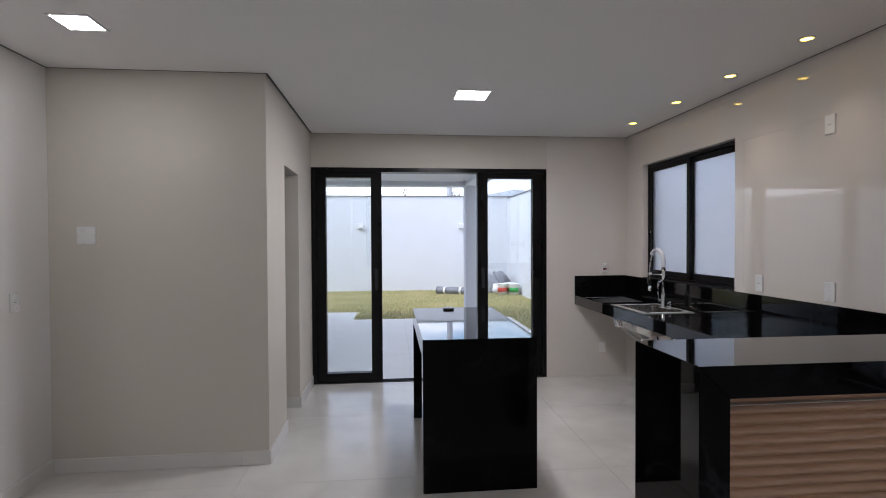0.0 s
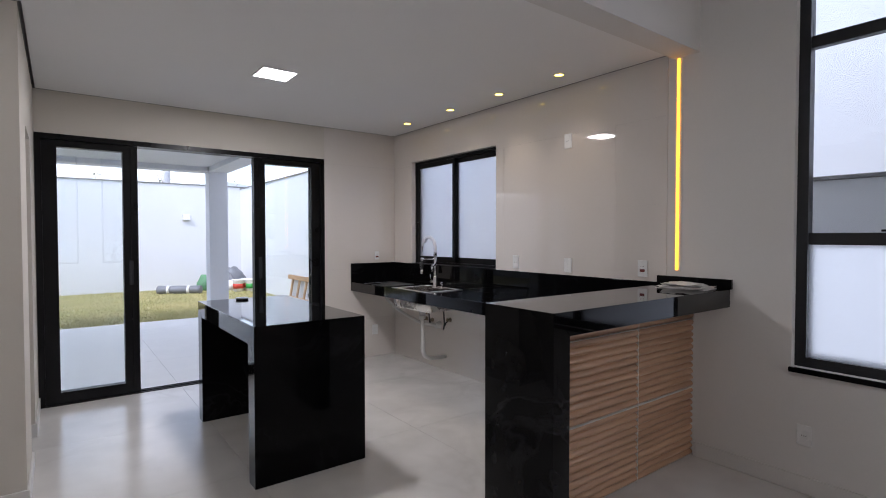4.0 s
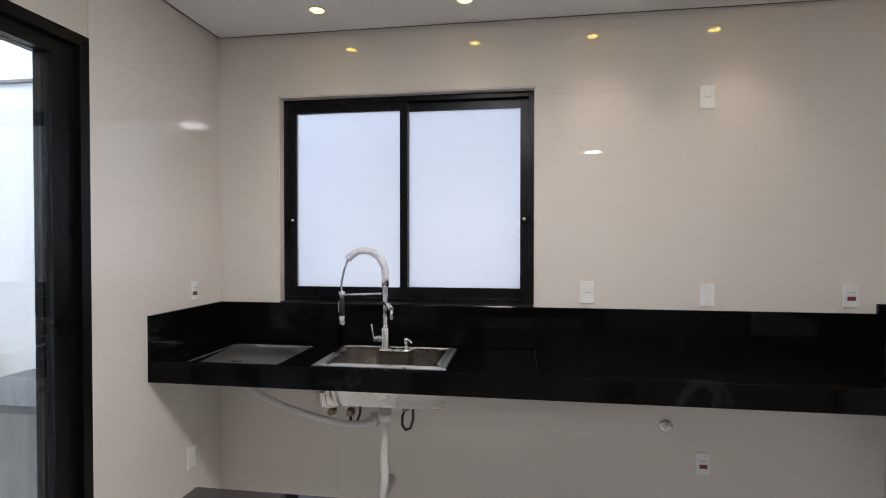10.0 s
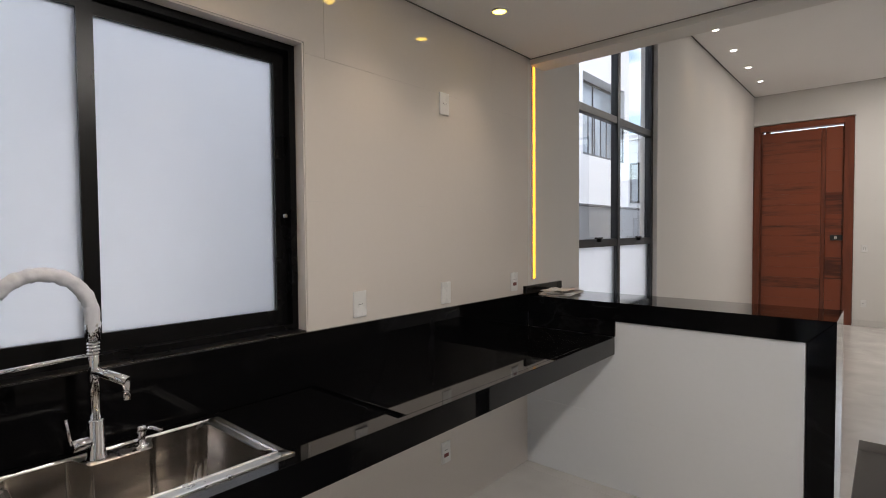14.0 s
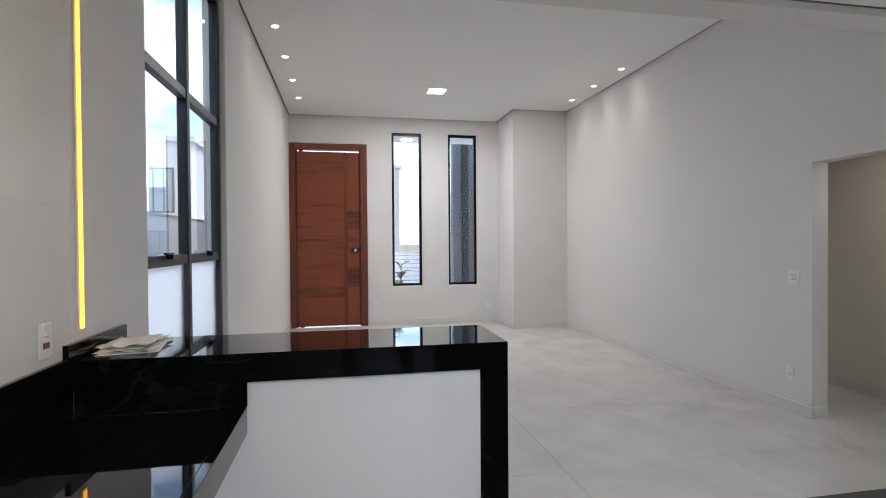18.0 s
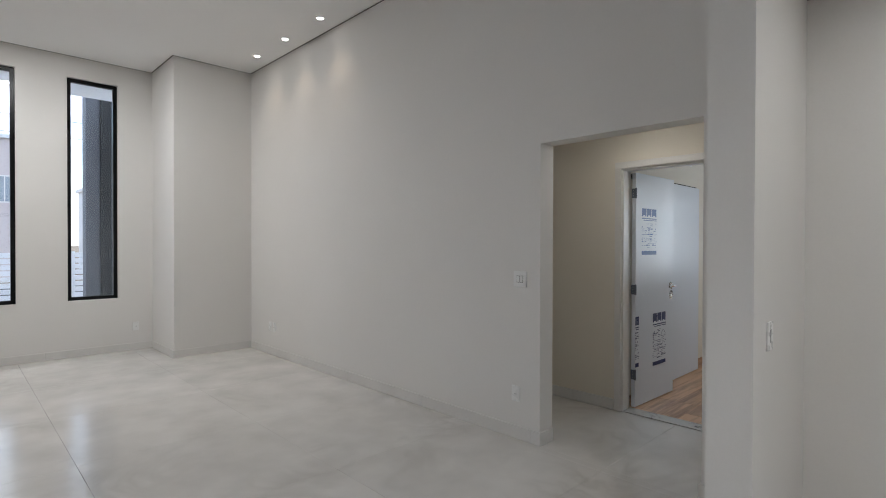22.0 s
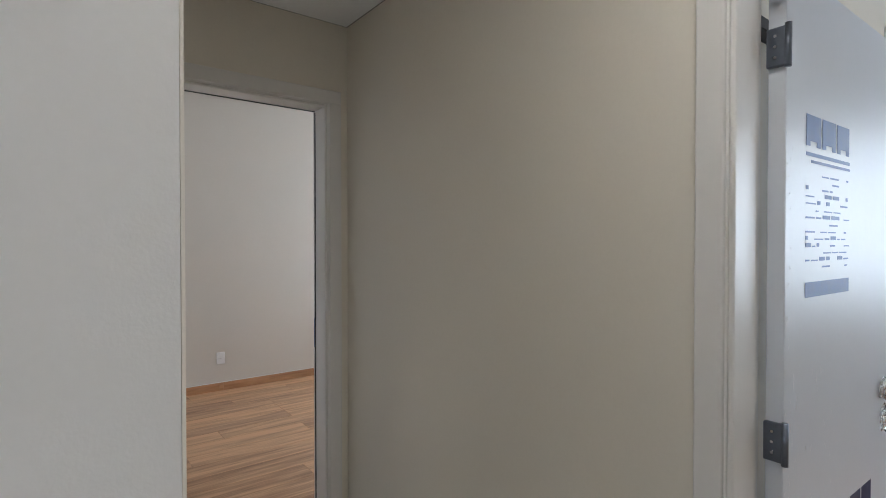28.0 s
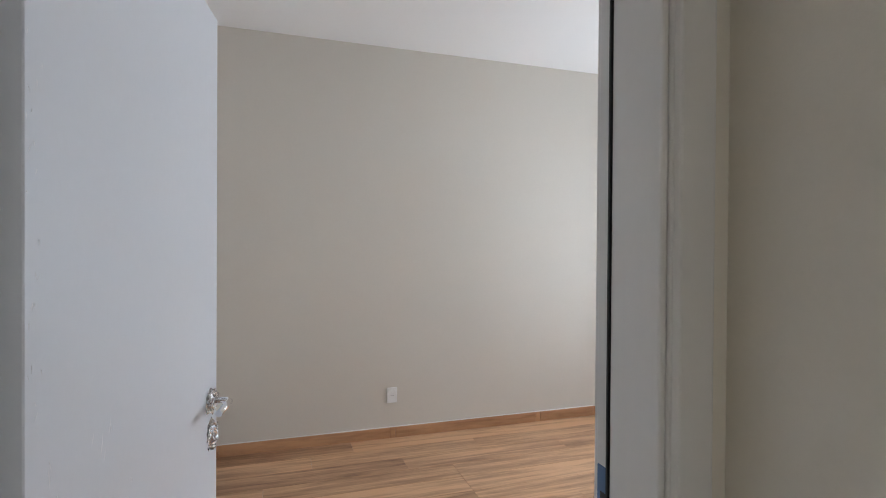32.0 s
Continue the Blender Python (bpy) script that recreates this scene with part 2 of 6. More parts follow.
PVC = material("white_pvc", (0.72, 0.71, 0.69), 0.4, 0, 0.05, 9, 90)
PAPER = material("white_paper", (0.80, 0.79, 0.77), 0.8, 0, 0.04, 10, 120)
DOOR_RED = wood("reddish_hardwood", (0.225, 0.056, 0.024), (0.070, 0.017, 0.009), "X", 0.36, 10.0, 2.2, 0.15, (0.72, 1.62))
DOOR_RED_UP = wood("reddish_hardwood_upright", (0.19, 0.048, 0.021), (0.085, 0.021, 0.010), "Z", 0.36, 10.0, 0.6)
PLANK_X = wood("oak_look_plank", (0.66, 0.40, 0.225), (0.17, 0.075, 0.034), "X", 0.32, 13.0, 0.8, 0.1, (0.50, 1.10))
PLANK_BASE = wood("oak_look_baseboard", (0.56, 0.31, 0.16), (0.26, 0.125, 0.06), "X", 0.35, 7.0, 0.6, 0.08)
RIB_WOOD = wood("ribbed_wood_look_tile", (0.55, 0.345, 0.215), (0.37, 0.22, 0.135), "X", 0.38, 12.0, 0.4, 0.1)
LADDER_WOOD = wood("raw_pine", (0.60, 0.40, 0.24), (0.36, 0.21, 0.11), "Y", 0.7, 12.0, 0.6)
WHITE_DOOR = material("white_lacquered_door", (0.70, 0.73, 0.78), 0.38, 0, 0.02, 2, 60, 0.3, 11, 0.5)
WHITE_TRIM = material("white_lacquered_trim", (0.74, 0.72, 0.69), 0.35, 0, 0.02, 2, 60)
FILM = glass("clear_protective_film", 0.08)
PRINT_BLUE = material("navy_print", (0.015, 0.025, 0.11), 0.5, 0, 0.1, 10, 90)
PRINT_PALE = material("faint_blue_print", (0.13, 0.20, 0.42), 0.5, 0, 0.15, 30, 300)
HINGE = material("steel_hinge", (0.16, 0.18, 0.22), 0.35, 0.8, 0.1, 12, 120)
HINGE_BLUE = material("film_wrapped_hinge", (0.06, 0.13, 0.26), 0.3, 0.2, 0.15, 12, 120)
PENCIL = material("pencil_line", (0.06, 0.055, 0.05), 0.8, 0, 0.1, 10, 90)
CHALK = material("pale_filler_smear", (0.74, 0.72, 0.68), 0.8, 0, 0.05, 20, 90)
BUBBLE = material("white_foam_wrap", (0.74, 0.75, 0.80), 0.45, 0, 0.05, 30, 140, 0.6, 80)
GLASS = glass("clear_glass", 0.0, (0.97, 0.99, 0.99))
FROST = glass("frosted_glass", 0.55, (0.92, 0.95, 1.0))
WHITE_WALL = material("white_render", (0.74, 0.755, 0.78), 0.85, 0, 0.04, 0.7, 40, 0.2, 90)
PORCH_FLOOR = veined("pale_porch_tile", (0.70, 0.69, 0.67), (0.60, 0.58, 0.56), 0.35, 0.3, 1.0, 0.05)
LAWN = material("dry_lawn_soil", (0.44, 0.38, 0.22), 0.95, 0, 0.25, 0.8, 30, 0.6, 60, tint=(0.34, 0.32, 0.15))
BLADE = material("grass_blade", (0.50, 0.44, 0.24), 0.8, 0, 0.25, 0.9, 12, tint=(0.34, 0.36, 0.15))
SOIL = material("bare_earth", (0.20, 0.15, 0.10), 0.95, 0, 0.3, 0.1, 3)
TEXTURED = material("grey_combed_render", (0.40, 0.40, 0.38), 0.9, 0, 0.18, 5, 60, 0.8, 40, stretch=(4, 4, 0.7))
TARP = material("dark_grey_tarp", (0.19, 0.20, 0.22), 0.5, 0, 0.3, 4, 40, 0.4, 20)
BAG_GREY = material("grey_plastic_sack", (0.27, 0.28, 0.30), 0.45, 0, 0.4, 6, 40, 0.5, 20)
BAG_GREEN = material("green_sack", (0.10, 0.24, 0.12), 0.6, 0, 0.2, 6, 40)
BUCKET_RED = material("red_label", (0.52, 0.05, 0.03), 0.5, 0, 0.1, 8, 60)
BUCKET_GREEN = material("green_bucket", (0.05, 0.36, 0.08), 0.45, 0, 0.1, 8, 60)
LEAF = material("dark_leaf", (0.045, 0.040, 0.038), 0.45, 0, 0.3, 5, 40)
BARK = material("grey_bark", (0.30, 0.27, 0.24), 0.9, 0, 0.25, 8, 60)
# wooded ridge with the haze of the distance put into its colour
FAR_RIDGE = material("haze_tinted_ridge", (0.42, 0.46, 0.50), 0.95, 0, 0.2, 0.03, 0.3)
FAR_GREEN = material("distant_foliage", (0.16, 0.18, 0.13), 0.9, 0, 0.3, 0.4, 5)
GREY_RENDER = material("grey_render", (0.42, 0.43, 0.45), 0.85, 0, 0.06, 0.8, 30)
DARK_WALL = material("dark_grey_textured_wall", (0.030, 0.033, 0.036), 0.8, 0, 0.45, 3, 30, 0.4, 25, stretch=(3, 3, 0.3))
PINK_RENDER = material("pale_pinkish_render", (0.62, 0.55, 0.54), 0.85, 0, 0.06, 0.8, 30)
ASPHALT = material("asphalt", (0.06, 0.06, 0.06), 0.9, 0, 0.2, 1, 60)
FAR_GLASS = material("distant_window_glass", (0.34, 0.39, 0.44), 0.1, 0, 0.2, 1.5, 10)
THRESHOLD = veined("grey_marble_threshold", (0.52, 0.51, 0.49), (0.04, 0.04, 0.04), 0.2, 0.95, 7.0, 0.06)
LED = glow("amber_led", (1.0, 0.40, 0.03), 1.5)
PANEL_GLOW = glow("led_panel_diffuser", (1.0, 0.97, 0.93), 9.0)
SPOT_WARM = glow("warm_downlight_lens", (1.0, 0.66, 0.09), 5.0)
FIN_GREY = material("blue_grey_panel", (0.125, 0.135, 0.155), 0.6, 0, 0.2, 2, 40, stretch=(3, 3, 0.4))
SWITCH_GAP = material("dark_switch_gap", (0.10, 0.10, 0.10), 0.6, 0, 0.05)
# opaque white for the glints along creases of the clear film
CRINKLE = material("crease_glint_white", (0.90, 0.91, 0.94), 0.4, 0, 0.05, 40, 200, 0.5, 150)
SEAL = material("black_rubber_seal", (0.02, 0.02, 0.022), 0.6, 0, 0.1)
SPOT_WHITE = glow("neutral_downlight_lens", (1.0, 0.93, 0.85), 12.0)

# ---------------------------------------------------------------- building tools


def add_box(bm, x0, x1, y0, y1, z0, z1, m=None):
    v = [bm.verts.new((x, y, z)) for z in (z0, z1) for y in (y0, y1) for x in (x0, x1)]
    for q in ((0, 2, 3, 1), (4, 5, 7, 6), (0, 1, 5, 4), (2, 6, 7, 3), (0, 4, 6, 2), (1, 3, 7, 5)):
        bm.faces.new([v[i] for i in q])
    if m is not None:
        bmesh.ops.transform(bm, matrix=m, verts=v)
    return v


def box(x0, x1, y0, y1, z0, z1, bevel=0.0, m=None, segments=2):
    bm = bmesh.new()
    add_box(bm, min(x0, x1), max(x0, x1), min(y0, y1), max(y0, y1), min(z0, z1), max(z0, z1), m)
    if bevel:
        bmesh.ops.bevel(bm, geom=list(bm.edges), offset=bevel, segments=segments, profile=0.5, affect="EDGES")
    return bm


def tube(points, radius, sides=12, caps=True, radii=None):
    """A round bar along a line of points."""
    bm = bmesh.new()
    pts = [Vector(p) for p in points]
    rings = []
    side = None
    for i, p in enumerate(pts):
        d = (pts[min(i + 1, len(pts) - 1)] - pts[max(i - 1, 0)]).normalized()
        if side is None:
            side = d.orthogonal().normalized()
        side = (side - d * side.dot(d)).normalized()
        up = d.cross(side)
        r = radii[i] if radii else radius
        rings.append([bm.verts.new(p + (side * math.cos(a) + up * math.sin(a)) * r) for a in [2 * math.pi * k / sides for k in range(sides)]])
    for a, b in zip(rings, rings[1:]):
        for k in range(sides):
            bm.faces.new((a[k], a[(k + 1) % sides], b[(k + 1) % sides], b[k])).smooth = True
    if caps:
        bm.faces.new(rings[0][::-1])
        bm.faces.new(rings[-1])
    return bm


def prism(axis, outline, a0, a1):
    """An outline of (across, z) corners drawn out along an axis from a0 to a1."""
    bm = bmesh.new()
    ends = [[bm.verts.new((a, u, z) if axis == "x" else (u, a, z)) for u, z in outline] for a in (a0, a1)]
    n = len(outline)
    bm.faces.new(ends[0])
    bm.faces.new(ends[1][::-1])
    for k in range(n):
        bm.faces.new((ends[0][k], ends[0][(k + 1) % n], ends[1][(k + 1) % n], ends[1][k]))
    bmesh.ops.bevel(bm, geom=list(bm.edges), offset=0.0015, segments=1, affect="EDGES")
    return bm


def lathe(profile, sides=24, m=None):
    """A turned body from (radius, height) pairs."""
    bm = bmesh.new()
    rings = [[bm.verts.new((r * math.cos(2 * math.pi * k / sides), r * math.sin(2 * math.pi * k / sides), z)) for k in range(sides)] for r, z in profile]
    for a, b in zip(rings, rings[1:]):
        for k in range(sides):
            bm.faces.new((a[k], a[(k + 1) % sides], b[(k + 1) % sides], b[k])).smooth = True
    bm.faces.new(rings[0][::-1])
    bm.faces.new(rings[-1])
    if m is not None:
        bmesh.ops.transform(bm, matrix=m, verts=bm.verts)
    return bm


def mesh_of(name, bm, mat):
    bmesh.ops.recalc_face_normals(bm, faces=bm.faces)
    data = bpy.data.meshes.new(name)
    bm.to_mesh(data)
    bm.free()
    data.materials.append(mat)
    return data


def solid(name, bm, mat, label="", category="", group="", kind=""):
    return tagged(new(name, mesh_of(name, bm, mat)), label, category, group, kind)


def thing(name, at, label, category, group="", kind=""):
    ob = new(name)
    ob.empty_display_size = 0.1
    ob.matrix_world = at if isinstance(at, Matrix) else Matrix.Translation(at)
    return tagged(ob, label, category, group, kind)


def part(name, bm, mat, parent, label="", local=False):
    """One mesh under a thing or part. The mesh is in world coordinates unless local."""
    ob = new(name, mesh_of(name, bm, mat))
    ob.parent = parent
    if not local:
        bpy.context.view_layer.update()
        ob.matrix_parent_inverse = parent.matrix_world.inverted()
    return tagged(ob, label)


def wall_grid(axis, d0, d1, a0, a1, z0, z1, holes=()):
    """A wall slab between d0 and d1 across, a0 to a1 along, with rectangular holes (a0, a1, z0, z1) through it."""
    us = sorted({a0, a1, *[h for q in holes for h in q[:2]]})
    vs = sorted({z0, z1, *[h for q in holes for h in q[2:]]})
    full = {}
    for i in range(len(us) - 1):
        for j in range(len(vs) - 1):
            cu, cv = (us[i] + us[i + 1]) / 2, (vs[j] + vs[j + 1]) / 2
            full[i, j] = not any(h[0] < cu < h[1] and h[2] < cv < h[3] for h in holes)
    bm = bmesh.new()
    made = {}

    def vert(d, u, v):
        key = (d, u, v)
        if key not in made:
            made[key] = bm.verts.new((d, u, v) if axis == "x" else (u, d, v))
        return made[key]

    def quad(*k):
        bm.faces.new([vert(*q) for q in k])
    for (i, j), on in full.items():
        if not on:
            continue
        u0, u1, v0, v1 = us[i], us[i + 1], vs[j], vs[j + 1]
        quad((d0, u0, v0), (d0, u1, v0), (d0, u1, v1), (d0, u0, v1))
        quad((d1, u0, v0), (d1, u0, v1), (d1, u1, v1), (d1, u1, v0))
        if not full.get((i - 1, j)):
            quad((d0, u0, v0), (d0, u0, v1), (d1, u0, v1), (d1, u0, v0))
        if not full.get((i + 1, j)):
            quad((d0, u1, v0), (d1, u1, v0), (d1, u1, v1), (d0, u1, v1))
        if not full.get((i, j - 1)):
            quad((d0, u0, v0), (d1, u0, v0), (d1, u1, v0), (d0, u1, v0))
        if not full.get((i, j + 1)):
            quad((d0, u0, v1), (d0, u1, v1), (d1, u1, v1), (d1, u0, v1))
    return bm


def wall(name, axis, d0, d1, a0, a1, z0, z1, holes=(), mat=None, label=""):
    return solid(name, wall_grid(axis, d0, d1, a0, a1, z0, z1, holes), mat or PAINT, label, "wall", kind="structure")


def ring_frame(axis, d0, d1, a0, a1, z0, z1, w, bottom=True):
    """A rectangular frame of bar width w."""
    hole = (a0 + w, a1 - w, z0 + (w if bottom else -0.001), z1 - w)
    if not bottom:
        hole = (a0 + w, a1 - w, z0, z1 - w)
    return wall_grid(axis, d0, d1, a0, a1, z0, z1, [hole])


def pane(name, bm, parent, mat=None, label=""):
    ob = part(name, bm, mat or GLASS, parent, label)
    ob.visible_shadow = False
    return ob

# ---------------------------------------------------------------- plan (metres)
XE, YN, YS, XW = 2.56, 6.22, -4.733, -2.305      # faces of the east, north, south and west walls
HK, HL, HH = 2.66, 3.82, 2.47                    # ceilings of kitchen, living room and hall
XBOX, YBOX = -0.915, 4.29                        # corner of the closed block beside the kitchen
STUB_X, STUB_Y0, STUB_Y1 = -1.45, 2.475, 2.645   # wall stub that carries the beam
HALL_X, HALL_Y = -3.455, -0.56                   # far wall and end wall of the hall
OP_Y0, OP_Y1, OP_H = 1.065, 2.168, 2.178         # opening from the living room to the hall
TOP = 4.05

# ---------------------------------------------------------------- shell
wall_e = wall("wall_east", "x", XE, XE + 0.18, YS - 0.18, YN + 0.18, 0, TOP, [(4.39, 5.85, 1.125, 2.305), (0.17, 1.935, 0.70, 3.56)],
              PAINT_PALE, "pale painted side wall with two black-framed windows")
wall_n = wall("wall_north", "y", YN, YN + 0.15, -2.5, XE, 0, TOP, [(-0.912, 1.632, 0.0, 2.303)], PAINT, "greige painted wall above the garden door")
wall_s = wall("wall_south", "y", YS - 0.18, YS, -2.5, XE, 0, TOP, [(1.18, 2.555, 0.0, 3.32), (0.17, 0.728, 0.715, 3.555), (-0.888, -0.335, 0.715, 3.555)],
              PAINT_PALE, "pale painted front wall with entrance and slot windows")
wall_w = wall("wall_west", "x", XW - 0.155, XW, YS - 0.18, YBOX + 0.05, 0, TOP, [(OP_Y0, OP_Y1, 0, OP_H)], PAINT_PALE, "pale painted living room wall with hall opening")
wall("wall_stub", "y", STUB_Y0, STUB_Y1, XW, STUB_X, 0, TOP, (), PAINT_PALE, "pale painted wall stub under the beam")
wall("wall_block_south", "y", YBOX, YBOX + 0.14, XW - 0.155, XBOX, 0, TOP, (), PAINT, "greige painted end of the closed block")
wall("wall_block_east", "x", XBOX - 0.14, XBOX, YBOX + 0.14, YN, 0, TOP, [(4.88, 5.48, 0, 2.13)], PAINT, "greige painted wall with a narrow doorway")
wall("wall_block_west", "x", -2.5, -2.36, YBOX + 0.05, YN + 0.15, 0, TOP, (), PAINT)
wall("column_front", "y", YS, -3.80, XW, -1.302, 0, TOP, (), PAINT_PALE, "pale painted boxed column in the front corner")
solid("beam", box(STUB_X, XE, STUB_Y0, STUB_Y1, 2.625, TOP), PAINT_PALE, "pale painted beam between kitchen and living room", "beam", kind="structure")

# hall and bedrooms
wall("wall_hall_west", "x", HALL_X - 0.15, HALL_X, HALL_Y - 0.15, 2.75, 0, TOP, [(1.095, 1.90, 0, 2.119)], PAINT_WARM, "greige painted hall wall with a doorway")
wall("wall_hall_south", "y", HALL_Y - 0.15, HALL_Y, HALL_X, XW - 0.155, 0, TOP, [(-3.371, -2.543, 0, 2.119)], PAINT_WARM, "greige painted hall end wall with a doorway")
solid("wall_hall_lining", wall_grid("x", XW - 0.159, XW - 0.1555, HALL_Y, 2.6, 0, HH + 0.05, [(OP_Y0, OP_Y1, 0, OP_H)]), PAINT_WARM, "hall side of the living room wall, bounced light tinted into its beige", "wall", kind="structure")
wall("wall_hall_north", "y", 2.60, 2.75, HALL_X, XW - 0.155, 0, TOP, (), PAINT_WARM)
wall("wall_bedroom_far", "y", -3.99, -3.84, -6.55, XW - 0.155, 0, TOP, (), PAINT, "pale grey painted bedroom wall")
wall("wall_bedroom_west", "x", -6.55, -6.40, -3.84, HALL_Y - 0.15, 0, TOP, [(-3.55, -1.75, 0.95, 2.35)], PAINT)
wall("wall_bedroom_north", "y", HALL_Y - 0.15, HALL_Y, -6.55, HALL_X - 0.15, 0, TOP, (), PAINT)
wall("wall_room_south", "y", 0.80, 0.94, -7.25, HALL_X - 0.15, 0, TOP, (), PAINT_WARM, "pale painted side wall of the second room")
wall("wall_room_west", "x", -7.25, -7.10, 0.94, 4.5, 0, TOP, [(1.95, 3.35, 1.04, 2.33)], PAINT_WARM)
wall("wall_room_north", "y", 4.36, 4.5, -7.10, HALL_X - 0.15, 0, TOP, (), PAINT_WARM)
wall("wall_room_east", "x", HALL_X - 0.15, HALL_X, 2.75, 4.36, 0, TOP, (), PAINT_PALE)


def ceiling(name, outline, z, label, gap=0.018):
    """A plaster ceiling over a floor outline (corners anticlockwise) that stops short of the walls, over a gap lined in
    the grey of its shade.
    """
    n = len(outline)
    pts = [Vector(p) for p in outline]

    def inset(d):
        out = []
        for k in range(n):
            a, b = (pts[k] - pts[k - 1]).normalized(), (pts[(k + 1) % n] - pts[k]).normalized()
            out.append(pts[k] + Vector((-a.y, a.x)) * d + Vector((-b.y, b.x)) * d)
        return out

    def slab(corners, z0, z1):
        bm = bmesh.new()
        low, high = [[bm.verts.new((p.x, p.y, h)) for p in corners] for h in (z0, z1)]
        bm.faces.new(low[::-1])
        bm.faces.new(high)
        for k in range(n):
            bm.faces.new((low[k], low[(k + 1) % n], high[(k + 1) % n], high[k]))
        return bm
    ob = solid(name, slab(inset(gap), z, z + 0.03), CEILING, label, "ceiling", kind="structure")
    bm = slab(pts, z + 0.031, z + 0.05)
    lip = inset(0.003)
    for k in range(n):
        q = [pts[k], pts[(k + 1) % n], lip[(k + 1) % n], lip[k]]
        low, high = [[bm.verts.new((p.x, p.y, h)) for p in q] for h in (z + 0.001, z + 0.0305)]
        bm.faces.new(low[::-1])
        bm.faces.new(high)
        for e in range(4):
            bm.faces.new((low[e], low[(e + 1) % 4], high[(e + 1) % 4], high[e]))
    solid(name + "_gap", bm, GAP, "ceiling-edge gap lining with the shade painted in", "ceiling", kind="structure")
    return ob


ceiling("ceiling_kitchen", [(XW, STUB_Y1), (XE, STUB_Y1), (XE, YN), (XBOX, YN), (XBOX, YBOX), (XW, YBOX)], HK, "white plaster kitchen ceiling with shadow gap")
ceiling("ceiling_living", [(-1.302, YS), (XE, YS), (XE, STUB_Y0), (XW, STUB_Y0), (XW, -3.80), (-1.302, -3.80)], HL, "high white plaster living room ceiling")
ceiling("ceiling_hall", [(HALL_X, HALL_Y), (XW - 0.159, HALL_Y), (XW - 0.159, 2.6), (HALL_X, 2.6)], HH, "low white plaster hall ceiling", 0.006)
solid("ceiling_bedroom", box(-6.4, XW - 0.155, -3.84, HALL_Y - 0.15, 2.965, 3.0), CEILING, "white bedroom ceiling", "ceiling", kind="structure")
solid("ceiling_room", box(-7.1, HALL_X - 0.15, 0.94, 4.36, 2.86, 2.9), CEILING, "white bedroom ceiling", "ceiling", kind="structure")
solid("ceiling_block", box(-2.36, XBOX - 0.14, YBOX + 0.14, YN, HK, HK + 0.03), CEILING, "white ceiling of the closed block", "ceiling", kind="structure")
solid("roof", box(-7.4, XE + 0.3, YS - 0.3, YN + 0.2, TOP + 0.002, TOP + 0.2), WHITE_WALL, "flat white roof slab", "roof", kind="structure")

floor = solid("floor", box(-3.6, XE, YS, YN, -0.12, -0.006), GROUT, "pale porcelain tiled floor with fine joints", "floor", kind="structure")
floor_bed = solid("floor_bedroom", box(-6.4, XW - 0.155, -3.84, HALL_Y - 0.15, -0.10, -0.004), GROUT, "oak-look plank bedroom floor", "floor", kind="structure")
floor_room = solid("floor_room", box(-7.1, HALL_X - 0.15, 0.94, 4.36, -0.10, -0.004), GROUT, "oak-look plank bedroom floor", "floor", kind="structure")


def skirting(name, axis, d0, d1, a0, a1, h=0.095, mat=None, label="pale porcelain baseboard"):
    n = max(1, math.ceil((a1 - a0) / 1.2))
    for k in range(n):
        b0, b1 = a0 + min(k * 1.2, a1 - a0), a0 + min((k + 1) * 1.2, a1 - a0) - (0.0018 if k < n - 1 else 0)
        bm = box(*((d0, d1, b0, b1) if axis == "x" else (b0, b1, d0, d1)), 0.0, h, 0.0025, segments=1)
        solid(name, bm, mat or SKIRT, label, "baseboard", kind="structure")


T = 0.013
skirting("baseboard", "x", XW, XW + T, -3.80, OP_Y0 + T)
skirting("baseboard", "y", OP_Y0, OP_Y0 + T, XW - 0.155, XW)
skirting("baseboard", "y", OP_Y1 - T, OP_Y1, XW - 0.155, XW)
skirting("baseboard", "x", XW, XW + T, OP_Y1 - T, STUB_Y0)
skirting("baseboard", "y", STUB_Y0 - T, STUB_Y0, XW + T, STUB_X + T)
skirting("baseboard", "x", STUB_X, STUB_X + T, STUB_Y0, STUB_Y1 + T)
skirting("baseboard", "y", STUB_Y1, STUB_Y1 + T, XW + T, STUB_X)
skirting("baseboard", "x", XW, XW + T, STUB_Y1, YBOX)
skirting("baseboard", "y", YBOX - T, YBOX, XW + T, XBOX + T)
skirting("baseboard", "x", XBOX, XBOX + T, YBOX, 4.88)
skirting("baseboard", "x", XBOX, XBOX + T, 5.48, YN)
skirting("baseboard", "y", 5.48 - T, 5.48, XBOX - 0.14, XBOX)
skirting("baseboard", "y", YS, YS + T, -1.302, 1.18)
skirting("baseboard", "x", -1.302, -1.302 + T, YS + T, -3.80)
skirting("baseboard", "y", -3.80, -3.80 + T, XW + T, -1.302 + T)
skirting("baseboard", "x", XE - T, XE, YS, 2.49)
skirting("baseboard", "x", HALL_X, HALL_X + T, HALL_Y, 1.04)
skirting("baseboard", "x", HALL_X, HALL_X + T, 1.96, 2.6)
skirting("baseboard", "x", XW - 0.155 - T, XW - 0.155, HALL_Y, OP_Y0)
for x1, x0 in ((XW - 0.155, -3.70), (-3.701, -4.94), (-4.941, -6.18), (-6.181, -6.4)):
    skirting("baseboard", "y", -3.84, -3.826, x0, x1, 0.08, PLANK_BASE, "oak-look wooden baseboard")
solid("trim", box(-6.4, XW - 0.155, -3.84, -3.829, 0.0802, 0.085, 0.001, segments=1), CHALK, "pale caulk line on the baseboard", "trim", kind="structure")
